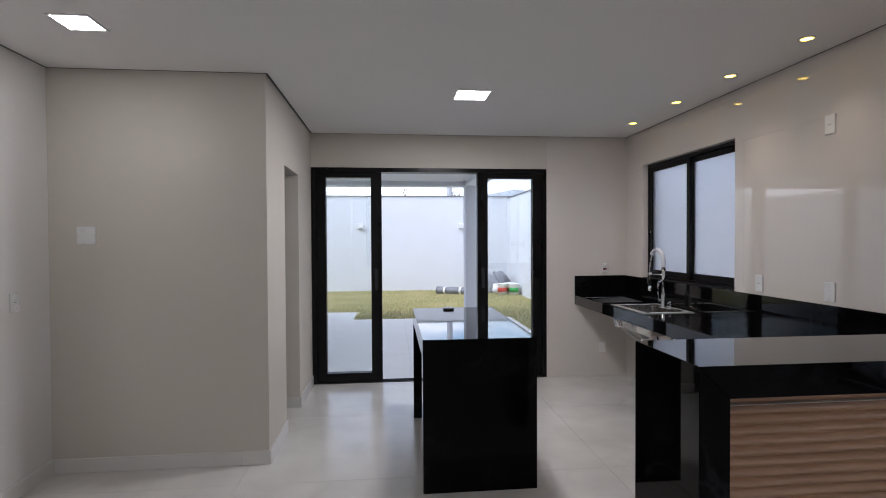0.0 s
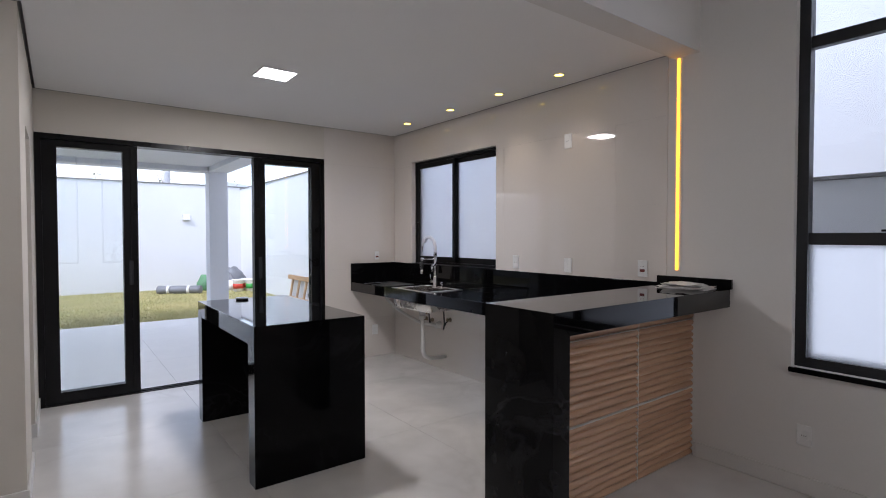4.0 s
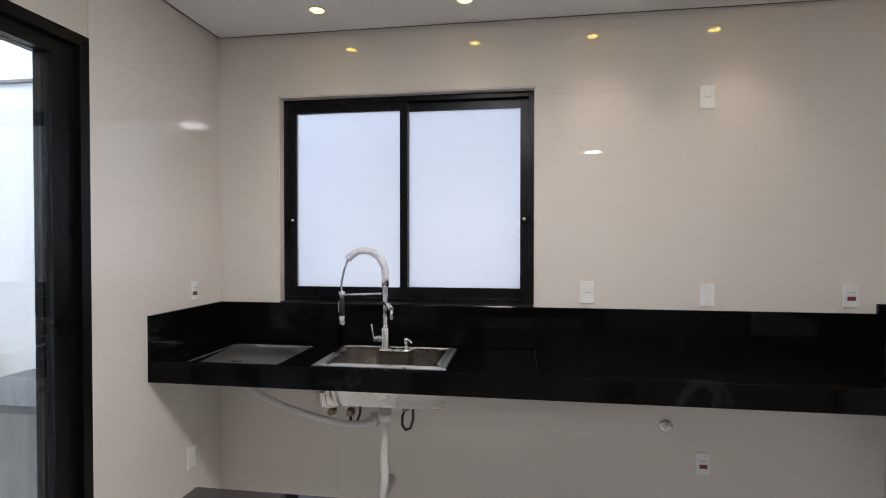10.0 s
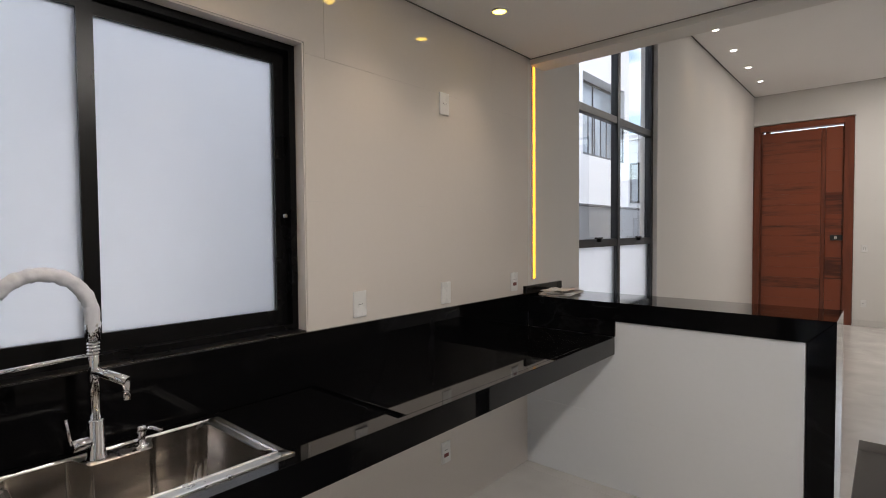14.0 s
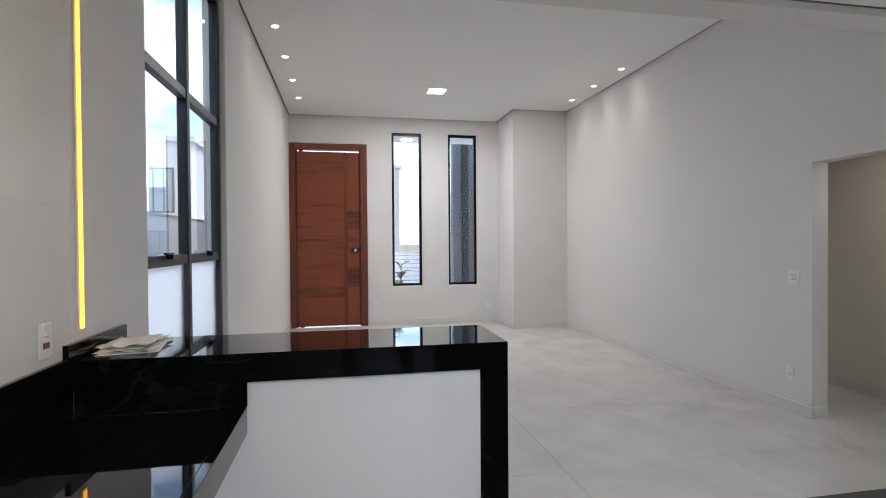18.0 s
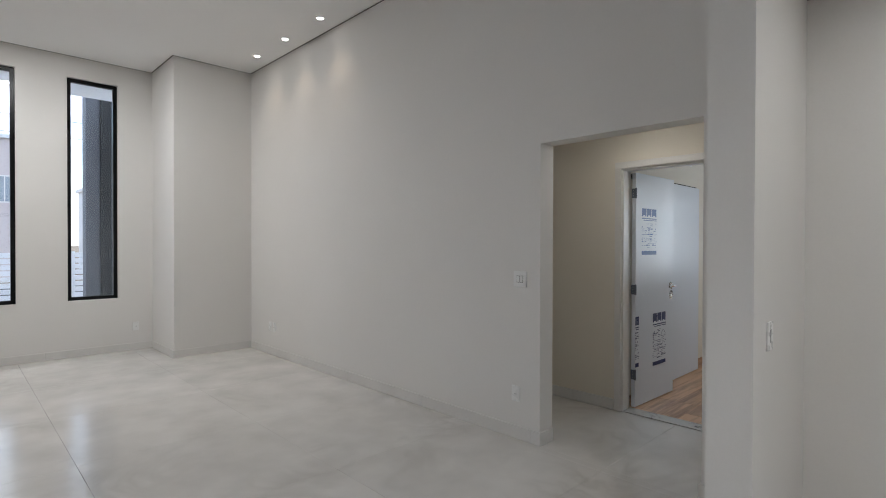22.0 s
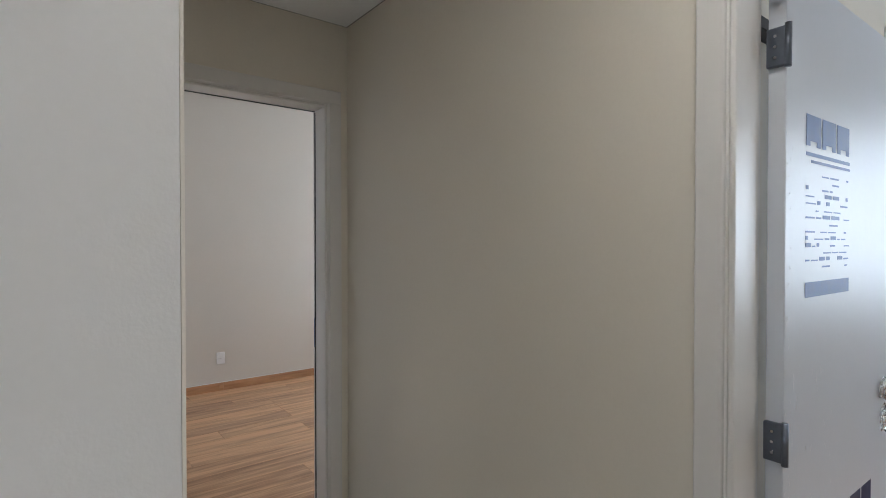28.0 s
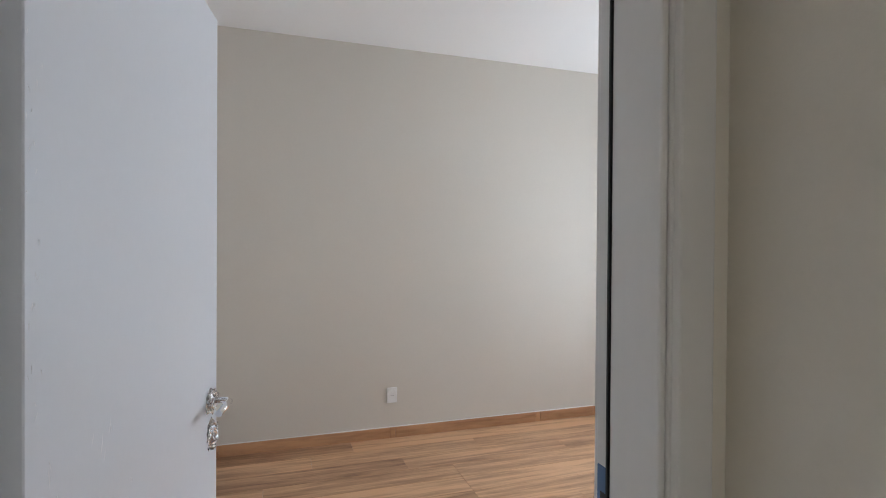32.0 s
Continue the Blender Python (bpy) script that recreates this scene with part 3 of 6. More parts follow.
skirting("baseboard", "y", 0.94, 0.954, -7.1, -5.5, 0.085, PLANK_BASE, "oak-look wooden baseboard")
skirting("baseboard", "x", -7.1, -7.086, 0.954, 4.36, 0.085, PLANK_BASE, "oak-look wooden baseboard")

# ---------------------------------------------------------------- openings


def window(name, axis, d, a0, a1, z0, z1, label, mat, bar=0.05, depth=0.07, uprights=(), rails=(), glazing=None):
    """A window with an outer frame, bars and one pane a field. d: its inner face; depth goes outward."""
    s = 1 if d > 0 or axis == "x" and d > 0 else -1
    d1 = d + s * depth
    lo, hi = min(d, d1), max(d, d1)
    at = (d, (a0 + a1) / 2, z0) if axis == "x" else ((a0 + a1) / 2, d, z0)
    w = thing(name, at, label, "window", kind="structure")
    part("window_frame", ring_frame(axis, lo, hi, a0, a1, z0, z1, bar), mat, w)
    us = [a0 + bar, *uprights, a1 - bar]
    vs = [z0 + bar, *rails, z1 - bar]
    for u, width in [(u, bar * 1.1) for u in uprights]:
        part("mullion", box(*((lo, hi, u - width / 2, u + width / 2) if axis == "x" else (u - width / 2, u + width / 2, lo, hi)), z0 + bar, z1 - bar, 0.003, segments=1), mat, w)
    for v in rails:
        for i in range(len(us) - 1):
            e0 = us[i] + (bar * 0.55 if i else 0)
            e1 = us[i + 1] - (bar * 0.55 if i < len(us) - 2 else 0)
            q = (lo + 0.006, hi - 0.006, e0, e1) if axis == "x" else (e0, e1, lo + 0.006, hi - 0.006)
            part("transom", box(*q, v - bar * 0.6, v + bar * 0.6, 0.003, segments=1), mat, w)
    mid = (lo + hi) / 2
    for j in range(len(vs) - 1):
        for i in range(len(us) - 1):
            q = (mid - 0.003, mid + 0.003, us[i], us[i + 1]) if axis == "x" else (us[i], us[i + 1], mid - 0.003, mid + 0.003)
            pane("pane", box(*q, vs[j], vs[j + 1]), w, (glazing or {}).get((i, j)))
    return w


# kitchen window: two frosted sliding sashes
kw = thing("window_1", (XE + 0.06, 5.1, 1.125), "black aluminium sliding window with two frosted panes", "window", kind="structure")
part("window_frame", ring_frame("x", XE + 0.055, XE + 0.135, 4.396, 5.844, 1.125, 2.299, 0.028), BLACK_METAL, kw)
for y0, y1, d in ((5.103, 5.816, 0.062), (4.424, 5.148, 0.096)):
    hole = (y0 + 0.045, y1 - 0.045, 1.212, 2.222)
    sash = part("sash", wall_grid("x", XE + d, XE + d + 0.03, y0, y1, 1.153, 2.271, [hole]), BLACK_METAL, kw)
    pane("pane", box(XE + d + 0.012, XE + d + 0.018, *hole), sash, FROST, "frosted glass pane")
for y in (5.793, 4.447):
    part("lock", lathe([(0.010, 0), (0.010, 0.006), (0.006, 0.009)], 12, Matrix.Translation((XE + 0.062, y, 1.60)) @ Matrix.Rotation(-math.pi / 2, 4, "Y")), CHROME, kw, "small steel lock button")
part("window_sill", box(XE - 0.004, XE + 0.16, 4.397, 5.843, 1.105, 1.1290, 0.002, segments=1), BLACK_METAL, kw, "black sill")

window("window_2", "x", XE + 0.045, 0.17, 1.935, 0.70, 3.56, "tall black aluminium window with clear and frosted fields", GREY_METAL, 0.055, 0.07,
       (1.05,), (1.425, 2.52), {(0, 0): FROST, (1, 0): FROST})
w2 = bpy.data.objects["window_2"]
part("window_sill", box(XE - 0.02, XE + 0.16, 0.16, 1.945, 0.672, 0.6995, 0.002, segments=1), GRANITE, w2, "black granite sill")
for y in (0.6, 1.5):
    part("latch", box(XE + 0.022, XE + 0.049, y - 0.055, y + 0.055, 1.462, 1.474, 0.003), BLACK_METAL, w2)
    part("latch", box(XE + 0.01, XE + 0.049, y - 0.015, y + 0.015, 1.435, 1.464, 0.003), BLACK_METAL, w2)

window("window_3", "y", YS - 0.05, 0.17, 0.728, 0.715, 3.555, "narrow black-framed fixed front window", BLACK_METAL, 0.045, 0.06)
window("window_4", "y", YS - 0.05, -0.888, -0.335, 0.715, 3.555, "narrow black-framed fixed front window", BLACK_METAL, 0.045, 0.06)
window("window_5", "x", -6.45, -3.55, -1.75, 0.95, 2.35, "bedroom window with black frame", BLACK_METAL, 0.05, 0.06, (-2.65,))
window("window_6", "x", -7.15, 1.95, 3.35, 1.04, 2.33, "bedroom window with black frame", BLACK_METAL, 0.05, 0.06, (2.65,))

# garden door: fixed side leaves and two sliding leaves, pushed open
sd = thing("door_1", (0.36, YN + 0.06, 0), "black aluminium sliding garden door standing open", "door", kind="structure")
part("door_frame", ring_frame("y", YN - 0.01, YN + 0.13, -0.912, 1.632, 0.004, 2.303, 0.045, bottom=False), BLACK_METAL, sd)
part("floor_track", box(-0.867, 1.587, YN, YN + 0.12, -0.004, 0.006, 0.002, segments=1), BLACK_METAL, sd)
part("track_rib", box(-0.867, 1.587, YN + 0.035, YN + 0.041, 0.006, 0.014), GREY_METAL, sd)
part("track_rib", box(-0.867, 1.587, YN + 0.082, YN + 0.088, 0.006, 0.014), GREY_METAL, sd)
for x0, x1, y0, handle in ((-0.867, -0.175, 0.018, -0.235), (-0.865, -0.177, 0.066, None), (0.865, 1.587, 0.018, 0.925), (0.867, 1.585, 0.066, None)):
    w_out, w_in = 0.10, 0.115
    hole = (x0 + (w_out if x0 < 0 else w_in), x1 - (w_in if x0 < 0 else w_out), 0.105, 2.20)
    leaf = part("leaf", wall_grid("y", YN + y0, YN + y0 + 0.038, x0, x1, 0.014, 2.256, [hole]), BLACK_METAL, sd)
    pane("pane", box(hole[0], hole[1], YN + y0 + 0.016, YN + y0 + 0.022, hole[2], hole[3]), leaf)
    edge = x1 - 0.03 if x0 < 0 else x0 + 0.03
    for q in (-0.022, 0.022):
        part("interlock", box(edge + q - 0.006, edge + q + 0.006, YN + y0 - 0.006, YN + y0 - 0.0005, 0.03, 2.24, 0.002, segments=1), BLACK_METAL, leaf)
    if handle:
        part("handle", box(handle - 0.017, handle + 0.017, YN + y0 - 0.008, YN + y0 + 0.002, 1.0, 1.22, 0.004), GREY_METAL, leaf, "flush dark metal handle")

# entrance door
fd = thing("door_2", (1.87, YS - 0.05, 0), "tall reddish hardwood pivot door, closed", "door", kind="structure")
for x0, x1 in ((1.185, 1.305), (2.455, 2.553)):
    part("jamb", box(x0, x1, YS - 0.15, YS + 0.022, 0, 3.30, 0.005), DOOR_RED_UP, fd)
part("head", box(1.305, 2.455, YS - 0.15, YS + 0.022, 3.205, 3.30, 0.005), DOOR_RED, fd)
dz = 0.018
boards = 18
step = 3.156 / boards
for k in range(boards):
    z0 = dz + k * step
    part("board", box(1.605, 2.425, YS - 0.075, YS - 0.028, z0, z0 + step - 0.0012, 0.0015, segments=1), DOOR_RED, fd)
    if k % 2 == 0:
        part("board", box(1.325, 1.545, YS - 0.078, YS - 0.033, z0, z0 + 2 * step - 0.0012, 0.0015, segments=1), DOOR_RED, fd)
part("backing", box(1.322, 2.428, YS - 0.1, YS - 0.0785, dz, 3.174), DOOR_RED_UP, fd)
part("batten", box(1.549, 1.601, YS - 0.075, YS - 0.02, dz, 3.174, 0.004), DOOR_RED_UP, fd)
part("lock_plate", box(1.315, 1.475, YS - 0.034, YS + 0.012, 1.345, 1.435, 0.01), DARK_PLASTIC, fd, "black electronic lock")
part("lock_knob", box(1.385, 1.42, YS + 0.012, YS + 0.03, 1.365, 1.415, 0.006), CHROME, fd, "steel thumb turn")
for z0, z1 in ((3.1745, 3.2045), (0.0, 0.0175)):
    part("pivot_block", box(2.32, 2.385, YS - 0.09, YS - 0.03, z0, z1), DOOR_RED_UP, fd)
for y0, y1 in ((1.305, 1.325), (2.425, 2.455)):
    part("stop", box(y0, y1, YS - 0.13, YS - 0.042, 0, 3.205), DOOR_RED_UP, fd)


def inner_door(name, m, label, prints, hinge_mat, width=0.78):
    """A white flush door leaf from its hinge edge (0, 0, 0) along +x, wrapped in clear film, with its furniture."""
    d = thing(name, m, label, "door", kind="structure")
    hold = width - 0.065
    leaf = part("leaf", box(0, width, -0.036, 0, 0.008, 2.09, 0.002, segments=1), WHITE_DOOR, d, local=True)
    for s in (-1, 1):
        y = 0.0 if s > 0 else -0.036
        part("rosette", lathe([(0.026, 0), (0.026, 0.006), (0.02, 0.009)], 20, Matrix.Translation((hold, y, 1.055)) @ Matrix.Rotation(-s * math.pi / 2, 4, "X")), CHROME, d, local=True)
        part("lever", tube([(hold, y + s * 0.004, 1.055), (hold, y + s * 0.045, 1.055), (hold - 0.01, y + s * 0.052, 1.055), (hold - 0.115, y + s * 0.052, 1.055)], 0.0085, 10), CHROME, d, "steel lever handle", local=True)
        part("keyhole_rosette", lathe([(0.024, 0), (0.024, 0.005), (0.008, 0.006)], 20, Matrix.Translation((hold, y, 0.965)) @ Matrix.Rotation(-s * math.pi / 2, 4, "X")), CHROME, d, local=True)
    part("latch_plate", box(width - 0.0005, width + 0.0025, -0.03, -0.006, 0.94, 1.11), HINGE, d, local=True)
    for z in (0.255, 1.01, 1.865):
        h = part("hinge", box(-0.012, 0.001, -0.036, 0.004, z, z + 0.085, 0.003), hinge_mat, d, "steel butt hinge", local=True)
        part("knuckle", tube([(-0.008, 0.006, z - 0.004), (-0.008, 0.006, z + 0.089)], 0.007, 10), hinge_mat, h, local=True)
        for q in (0.02, 0.043, 0.066):
            part("screw", lathe([(0.004, 0), (0.003, 0.0012)], 8, Matrix.Translation((-0.0125, -0.018, z + q)) @ Matrix.Rotation(-math.pi / 2, 4, "Y")), CHROME, h, local=True)
    for (u0, u1, z0, z1, strong) in prints:
        film = PRINT_BLUE if strong else PRINT_PALE
        w, h = u1 - u0, z1 - z0
        rnd = random.Random(int(1000 * (u0 + z0)))
        bm = bmesh.new()
        y0 = 0.0006
        # three bold blocks, a rule, sparse rows of fine print and a solid foot band
        for i in range(3):
            a, e = u0 + w * (i * 0.34), u0 + w * (i * 0.34 + 0.30)
            top, low, b = z1, z1 - h * 0.17, (e - a) * 0.27
            add_box(bm, a, e, y0, y0 + 0.0006, low + b * 0.5, top)
            add_box(bm, a, a + b, y0, y0 + 0.0006, low, low + b * 0.5)
            add_box(bm, e - b, e, y0, y0 + 0.0006, low, low + b * 0.5)
        add_box(bm, u0, u1, y0, y0 + 0.0006, z1 - h * 0.225, z1 - h * 0.205)
        add_box(bm, u0 + w * 0.1, u1, y0, y0 + 0.0006, z1 - h * 0.26, z1 - h * 0.245)
        z = z1 - h * 0.33
        while z > z0 + 0.06:
            u = u0
            while u < u1 - 0.012:
                e = min(u1, u + rnd.uniform(0.012, 0.06))
                if rnd.random() < 0.62:
                    add_box(bm, u, e, y0, y0 + 0.0006, z, z + rnd.choice((0.003, 0.004, 0.009)))
                u = e + 0.01
            z -= 0.0165
        add_box(bm, u0, u1, y0, y0 + 0.0006, z0, z0 + 0.035)
        part("print", bm, film, d, "blue printing on the protective film", local=True)
    # loose film: creases with their glints painted white, and wrap round the handle
    rnd = random.Random(5)
    bm = bmesh.new()
    for i in range(90):
        u, z = (rnd.uniform(0.003, 0.035), rnd.uniform(0.3, 2.0)) if i < 64 else (rnd.uniform(0.04, 0.30), rnd.uniform(0.85, 1.2))
        big = 1.0 if i < 64 else 2.6
        c = Matrix.Translation((u, 0.0008, z)) @ Matrix.Rotation(rnd.uniform(-0.6, 0.6), 4, "Y")
        v = [bm.verts.new(c @ Vector(p)) for p in ((0, 0, -big * rnd.uniform(0.002, 0.008)), (rnd.uniform(0.0004, 0.0014), 0.0003, 0), (0, 0.001, 0.001), (-rnd.uniform(0.0004, 0.0014), 0.0003, 0), (0, 0, big * rnd.uniform(0.002, 0.008)))]
        for q in ((0, 1, 2), (0, 2, 3), (1, 4, 2), (2, 4, 3), (0, 3, 4, 1)):
            bm.faces.new([v[k] for k in q])
    part("film_creases", bm, CRINKLE, d, "film creases along the edge, glints painted white", local=True)
    for z, w, h in ((1.055, 0.042, 0.03), (0.965, 0.03, 0.038)):
        bm = bmesh.new()
        bmesh.ops.create_icosphere(bm, subdivisions=3, radius=1)
        for v in bm.verts:
            k = 1 + 0.45 * noise.noise(v.co * 2.3 + Vector((z * 9, 0, 0)))
            v.co = Vector((hold + v.co.x * w * k, 0.004 + max(v.co.y, -0.2) * 0.016 * k, z + v.co.z * h * k))
        part("film_wrap", bm, FILM, d, "crumpled clear film round the handle", local=True)
    return d


def casing(name, axis, d0, d1, a0, a1, h, jamb, label):
    """Lining and flat trims of a doorway. d0, d1: the wall's faces; a0, a1: the clear opening."""
    c = thing(name, ((d0 + d1) / 2, (a0 + a1) / 2, 0) if axis == "x" else ((a0 + a1) / 2, (d0 + d1) / 2, 0), label, "door frame", kind="structure")

    def put(nm, d, e, a, b, z, w):
        part(nm, box(*((d, e, a, b) if axis == "x" else (a, b, d, e)), z, w, 0.004), WHITE_TRIM, c)
    lo, hi = min(d0, d1), max(d0, d1)
    put("lining", lo - 0.004, hi + 0.004, a0 - jamb, a0, 0, h)
    put("lining", lo - 0.004, hi + 0.004, a1, a1 + jamb, 0, h)
    put("lining", lo - 0.004, hi + 0.004, a0 - jamb, a1 + jamb, h, h + jamb)
    for s, f in ((-1, lo), (1, hi)):
        e0, e1 = (f - 0.016, f) if s < 0 else (f, f + 0.016)
        put("trim", e0, e1, a0 - 0.062, a0 - 0.004, 0, h + 0.004)
        put("trim", e0, e1, a1 + 0.004, a1 + 0.062, 0, h + 0.004)
        put("trim", e0, e1, a0 - 0.062, a1 + 0.062, h + 0.004, h + 0.062)
    return c, put


c1, put1 = casing("door_frame_1", "x", HALL_X, HALL_X - 0.15, 1.11, 1.885, 2.104, 0.015, "white lacquered door frame in the hall")
for a, b, z0, z1 in ((1.1095, 1.122, 0, 2.1035), (1.873, 1.8855, 0, 2.1035), (1.122, 1.873, 2.0915, 2.1035)):
    put1("stop", HALL_X - 0.105, HALL_X - 0.001, a, b, z0, z1)
c2, put2 = casing("door_frame_2", "y", HALL_Y, HALL_Y - 0.15, -3.356, -2.558, 2.104, 0.015, "white lacquered door frame at the hall's end")
for a, b, z0, z1 in ((-3.3565, -3.344, 0, 2.1035), (-2.57, -2.5575, 0, 2.1035), (-3.344, -2.57, 2.0915, 2.1035)):
    put2("stop", HALL_Y - 0.105, HALL_Y - 0.001, a, b, z0, z1)
part("seal", box(-3.344, -2.57, HALL_Y - 0.109, HALL_Y - 0.1055, 2.0885, 2.102), SEAL, c2, "black rubber seal")
part("seal", box(-3.354, -3.3415, HALL_Y - 0.109, HALL_Y - 0.1055, 0.005, 2.085), SEAL, c2, "black rubber seal")
strike = part("strike_plate", box(-3.3562, -3.354, HALL_Y - 0.148, HALL_Y - 0.112, 0.99, 1.13, 0.001, segments=1), HINGE_BLUE, c2, "film-wrapped steel strike plate")
part("bolt_hole", box(-3.3541, -3.3535, HALL_Y - 0.139, HALL_Y - 0.121, 1.04, 1.09), SEAL, strike)
# leaves: hinge edge, then the way the leaf points
inner_door("door_3", Matrix.Translation((HALL_X - 0.165, 1.155, 0)) @ Matrix.Rotation(math.atan2(0.02, -0.78), 4, "Z") @ Matrix.Diagonal((1, -1, 1, 1)),
           "white flush door wrapped in printed film, wide open", [(0.11, 0.40, 1.36, 1.78, False), (0.0, 0.065, 0.36, 0.81, True), (0.34, 0.61, 0.32, 0.81, True)], HINGE)
inner_door("door_4", Matrix.Translation((-2.588, HALL_Y - 0.182, 0)) @ Matrix.Rotation(math.atan2(-0.845, -0.13), 4, "Z") @ Matrix.Diagonal((1, -1, 1, 1)),
           "white flush door wrapped in clear film, wide open", [], HINGE_BLUE, 0.83)
d4 = bpy.data.objects["door_4"]
for z0, z1, e0, e1 in ((0.42, 0.66, -0.034, -0.014), (0.50, 0.58, -0.014, -0.004), (0.62, 0.69, -0.016, -0.003), (1.56, 1.60, -0.034, -0.028), (1.48, 1.50, -0.034, -0.026)):
    part("print", box(-0.0009, 0.0001, e0, e1, z0, z1), PRINT_BLUE, d4, "navy print on the film", local=True)
sl = thing("sliding_door", (-5.05, 0.99, 0), "white flush sliding door hung before the wall", "door", kind="structure")
part("leaf", box(-5.5, -4.62, 0.985, 1.025, 0.012, 2.10, 0.002, segments=1), WHITE_DOOR, sl)
part("rail", box(-5.52, -3.7, 0.94, 0.985, 2.085, 2.12, 0.002, segments=1), BLACK_METAL, sl, "black metal rail")
solid("threshold", box(HALL_X - 0.15, HALL_X, 1.11, 1.885, -0.002, 0.004, 0.001, segments=1), THRESHOLD, "grey mottled marble threshold", "threshold", kind="structure")
solid("threshold", box(-3.356, -2.558, HALL_Y - 0.15, HALL_Y, -0.002, 0.004, 0.001, segments=1), THRESHOLD, "grey mottled marble threshold", "threshold", kind="structure")

# ---------------------------------------------------------------- kitchen
IX0, IX1, IY0, IY1, IH, IT = 0.11, 0.81, 3.745, 5.185, 0.93, 0.115
isl = thing("kitchen_island", (0.455, 4.47, 0), "black polished granite kitchen island with waterfall ends", "island")
part("top", prism("x", [(IY0, IH), (IY1, IH), (IY1 - IT, IH - IT), (IY0 + IT, IH - IT)], IX0, IX1), GRANITE, isl)
part("end_panel", prism("x", [(IY0, 0), (IY0, IH - 0.0005), (IY0 + IT, IH - IT - 0.0005), (IY0 + IT, 0)], IX0, IX1), GRANITE, isl)
part("end_panel", prism("x", [(IY1, 0), (IY1, IH - 0.0005), (IY1 - IT, IH - IT - 0.0005), (IY1 - IT, 0)], IX0, IX1), GRANITE, isl)
disc = thing("pop_up_socket", (0.415, 5.075, IH), "round polished steel pop-up socket on the island", "socket")
part("collar", lathe([(0.046, 0), (0.046, 0.010)], 28, Matrix.Translation((0.415, 5.075, IH))), DARK_PLASTIC, disc)
part("cover", lathe([(0.050, 0.0102), (0.052, 0.013), (0.049, 0.018)], 28, Matrix.Translation((0.415, 5.075, IH))), LID_STEEL, disc, "polished steel cap")

BX0, BY0, BY1, BH = 0.925, 2.27, 2.71, 1.11
half = solid("half_wall", box(BX0 + 0.115, XE, 2.515, 2.692, 0, 0.998), GROUT, "low wall carrying the breakfast bar", "wall", kind="structure")
bar = thing("breakfast_bar", (1.7, 2.49, 0), "black polished granite breakfast bar with waterfall end", "bar counter")
part("top", prism("y", [(BX0, BH), (XE - 0.002, BH), (XE - 0.002, BH - 0.11), (BX0 + 0.11, BH - 0.11)], BY0, BY1), GRANITE, bar)
part("end_panel", prism("y", [(BX0, 0), (BX0, BH - 0.0005), (BX0 + 0.11, BH - 0.1105), (BX0 + 0.11, 0)], BY0, BY1), GRANITE, bar)
part("upstand", box(XE - 0.024, XE - 0.002, 2.255, 2.745, BH + 0.0005, BH + 0.062, 0.002), GRANITE, bar, "black granite upstand")

CZ, WZ, CX, CY0 = 0.908, 0.896, 1.953, 2.71
ctr = thing("kitchen_counter", (2.25, 4.4, 0.81), "black granite wall-hung counter with recessed wet zone", "counter")
part("front_apron", box(CX, CX + 0.03, CY0 + 0.0005, YN - 0.003, 0.806, CZ, 0.002), GRANITE, ctr)
part("end_apron", box(CX + 0.0305, XE - 0.003, YN - 0.03, YN - 0.003, 0.806, CZ, 0.002), GRANITE, ctr)
part("dry_top", box(CX + 0.0305, XE - 0.003, CY0 + 0.0005, 4.39, CZ - 0.02, CZ - 0.0005, 0.002), GRANITE, ctr)
SX0, SX1, SY0, SY1 = 2.034, 2.474, 4.806, 5.426
TX0, TX1, TY0, TY1 = 2.0, 2.445, 5.585, 6.055
for x0, x1, y0, y1 in ((CX + 0.0305, XE - 0.003, 4.392, SY0), (CX + 0.0305, XE - 0.003, SY1, TY0), (CX + 0.0305, XE - 0.003, TY1, YN - 0.0305),
                       (CX + 0.0305, SX0, SY0 + 0.0005, SY1 - 0.0005), (SX1, XE - 0.003, SY0 + 0.0005, SY1 - 0.0005),
                       (CX + 0.0305, TX0, TY0 + 0.0005, TY1 - 0.0005), (TX1, XE - 0.003, TY0 + 0.0005, TY1 - 0.0005)):
    part("wet_top", box(x0, x1, y0, y1, WZ - 0.02, WZ, 0.001), GRANITE, ctr)
part("backsplash", box(XE - 0.022, XE - 0.003, CY0 + 0.0005, YN - 0.003, 0.897, 1.124, 0.002), GRANITE, ctr)
part("backsplash", box(CX, XE - 0.0225, YN - 0.022, YN - 0.003, 0.897, 1.124, 0.002), GRANITE, ctr)
part("underside", box(CX + 0.031, XE - 0.003, CY0 + 0.01, SY0 - 0.03, 0.85, 0.874), STONE_EDGE, ctr, "raw stone underside")
part("side_splash", box(CX, XE - 0.0225, CY0 - 0.0115, CY0, CZ + 0.0005, BH - 0.1105, 0.001), GRANITE, ctr, "black granite upstand under the bar")
tray = thing("steel_tray", ((TX0 + TX1) / 2, (TY0 + TY1) / 2, WZ), "polished steel drip tray sunk in the black counter", "drip tray")
part("frame", ring_frame("x", 0, 0.005, TY0, TY1, TX0, TX1, 0.007), CHROME, tray, "bright folded edge")
tray.children[0].matrix_parent_inverse = tray.matrix_world.inverted() @ Matrix(((0, 0, 1, 0), (0, 1, 0, 0), (1, 0, 0, WZ - 0.001), (0, 0, 0, 1)))
m = Matrix.Translation((TX1 - 0.007, 0, WZ - 0.0015)) @ Matrix.Rotation(radians(-3), 4, "Y")
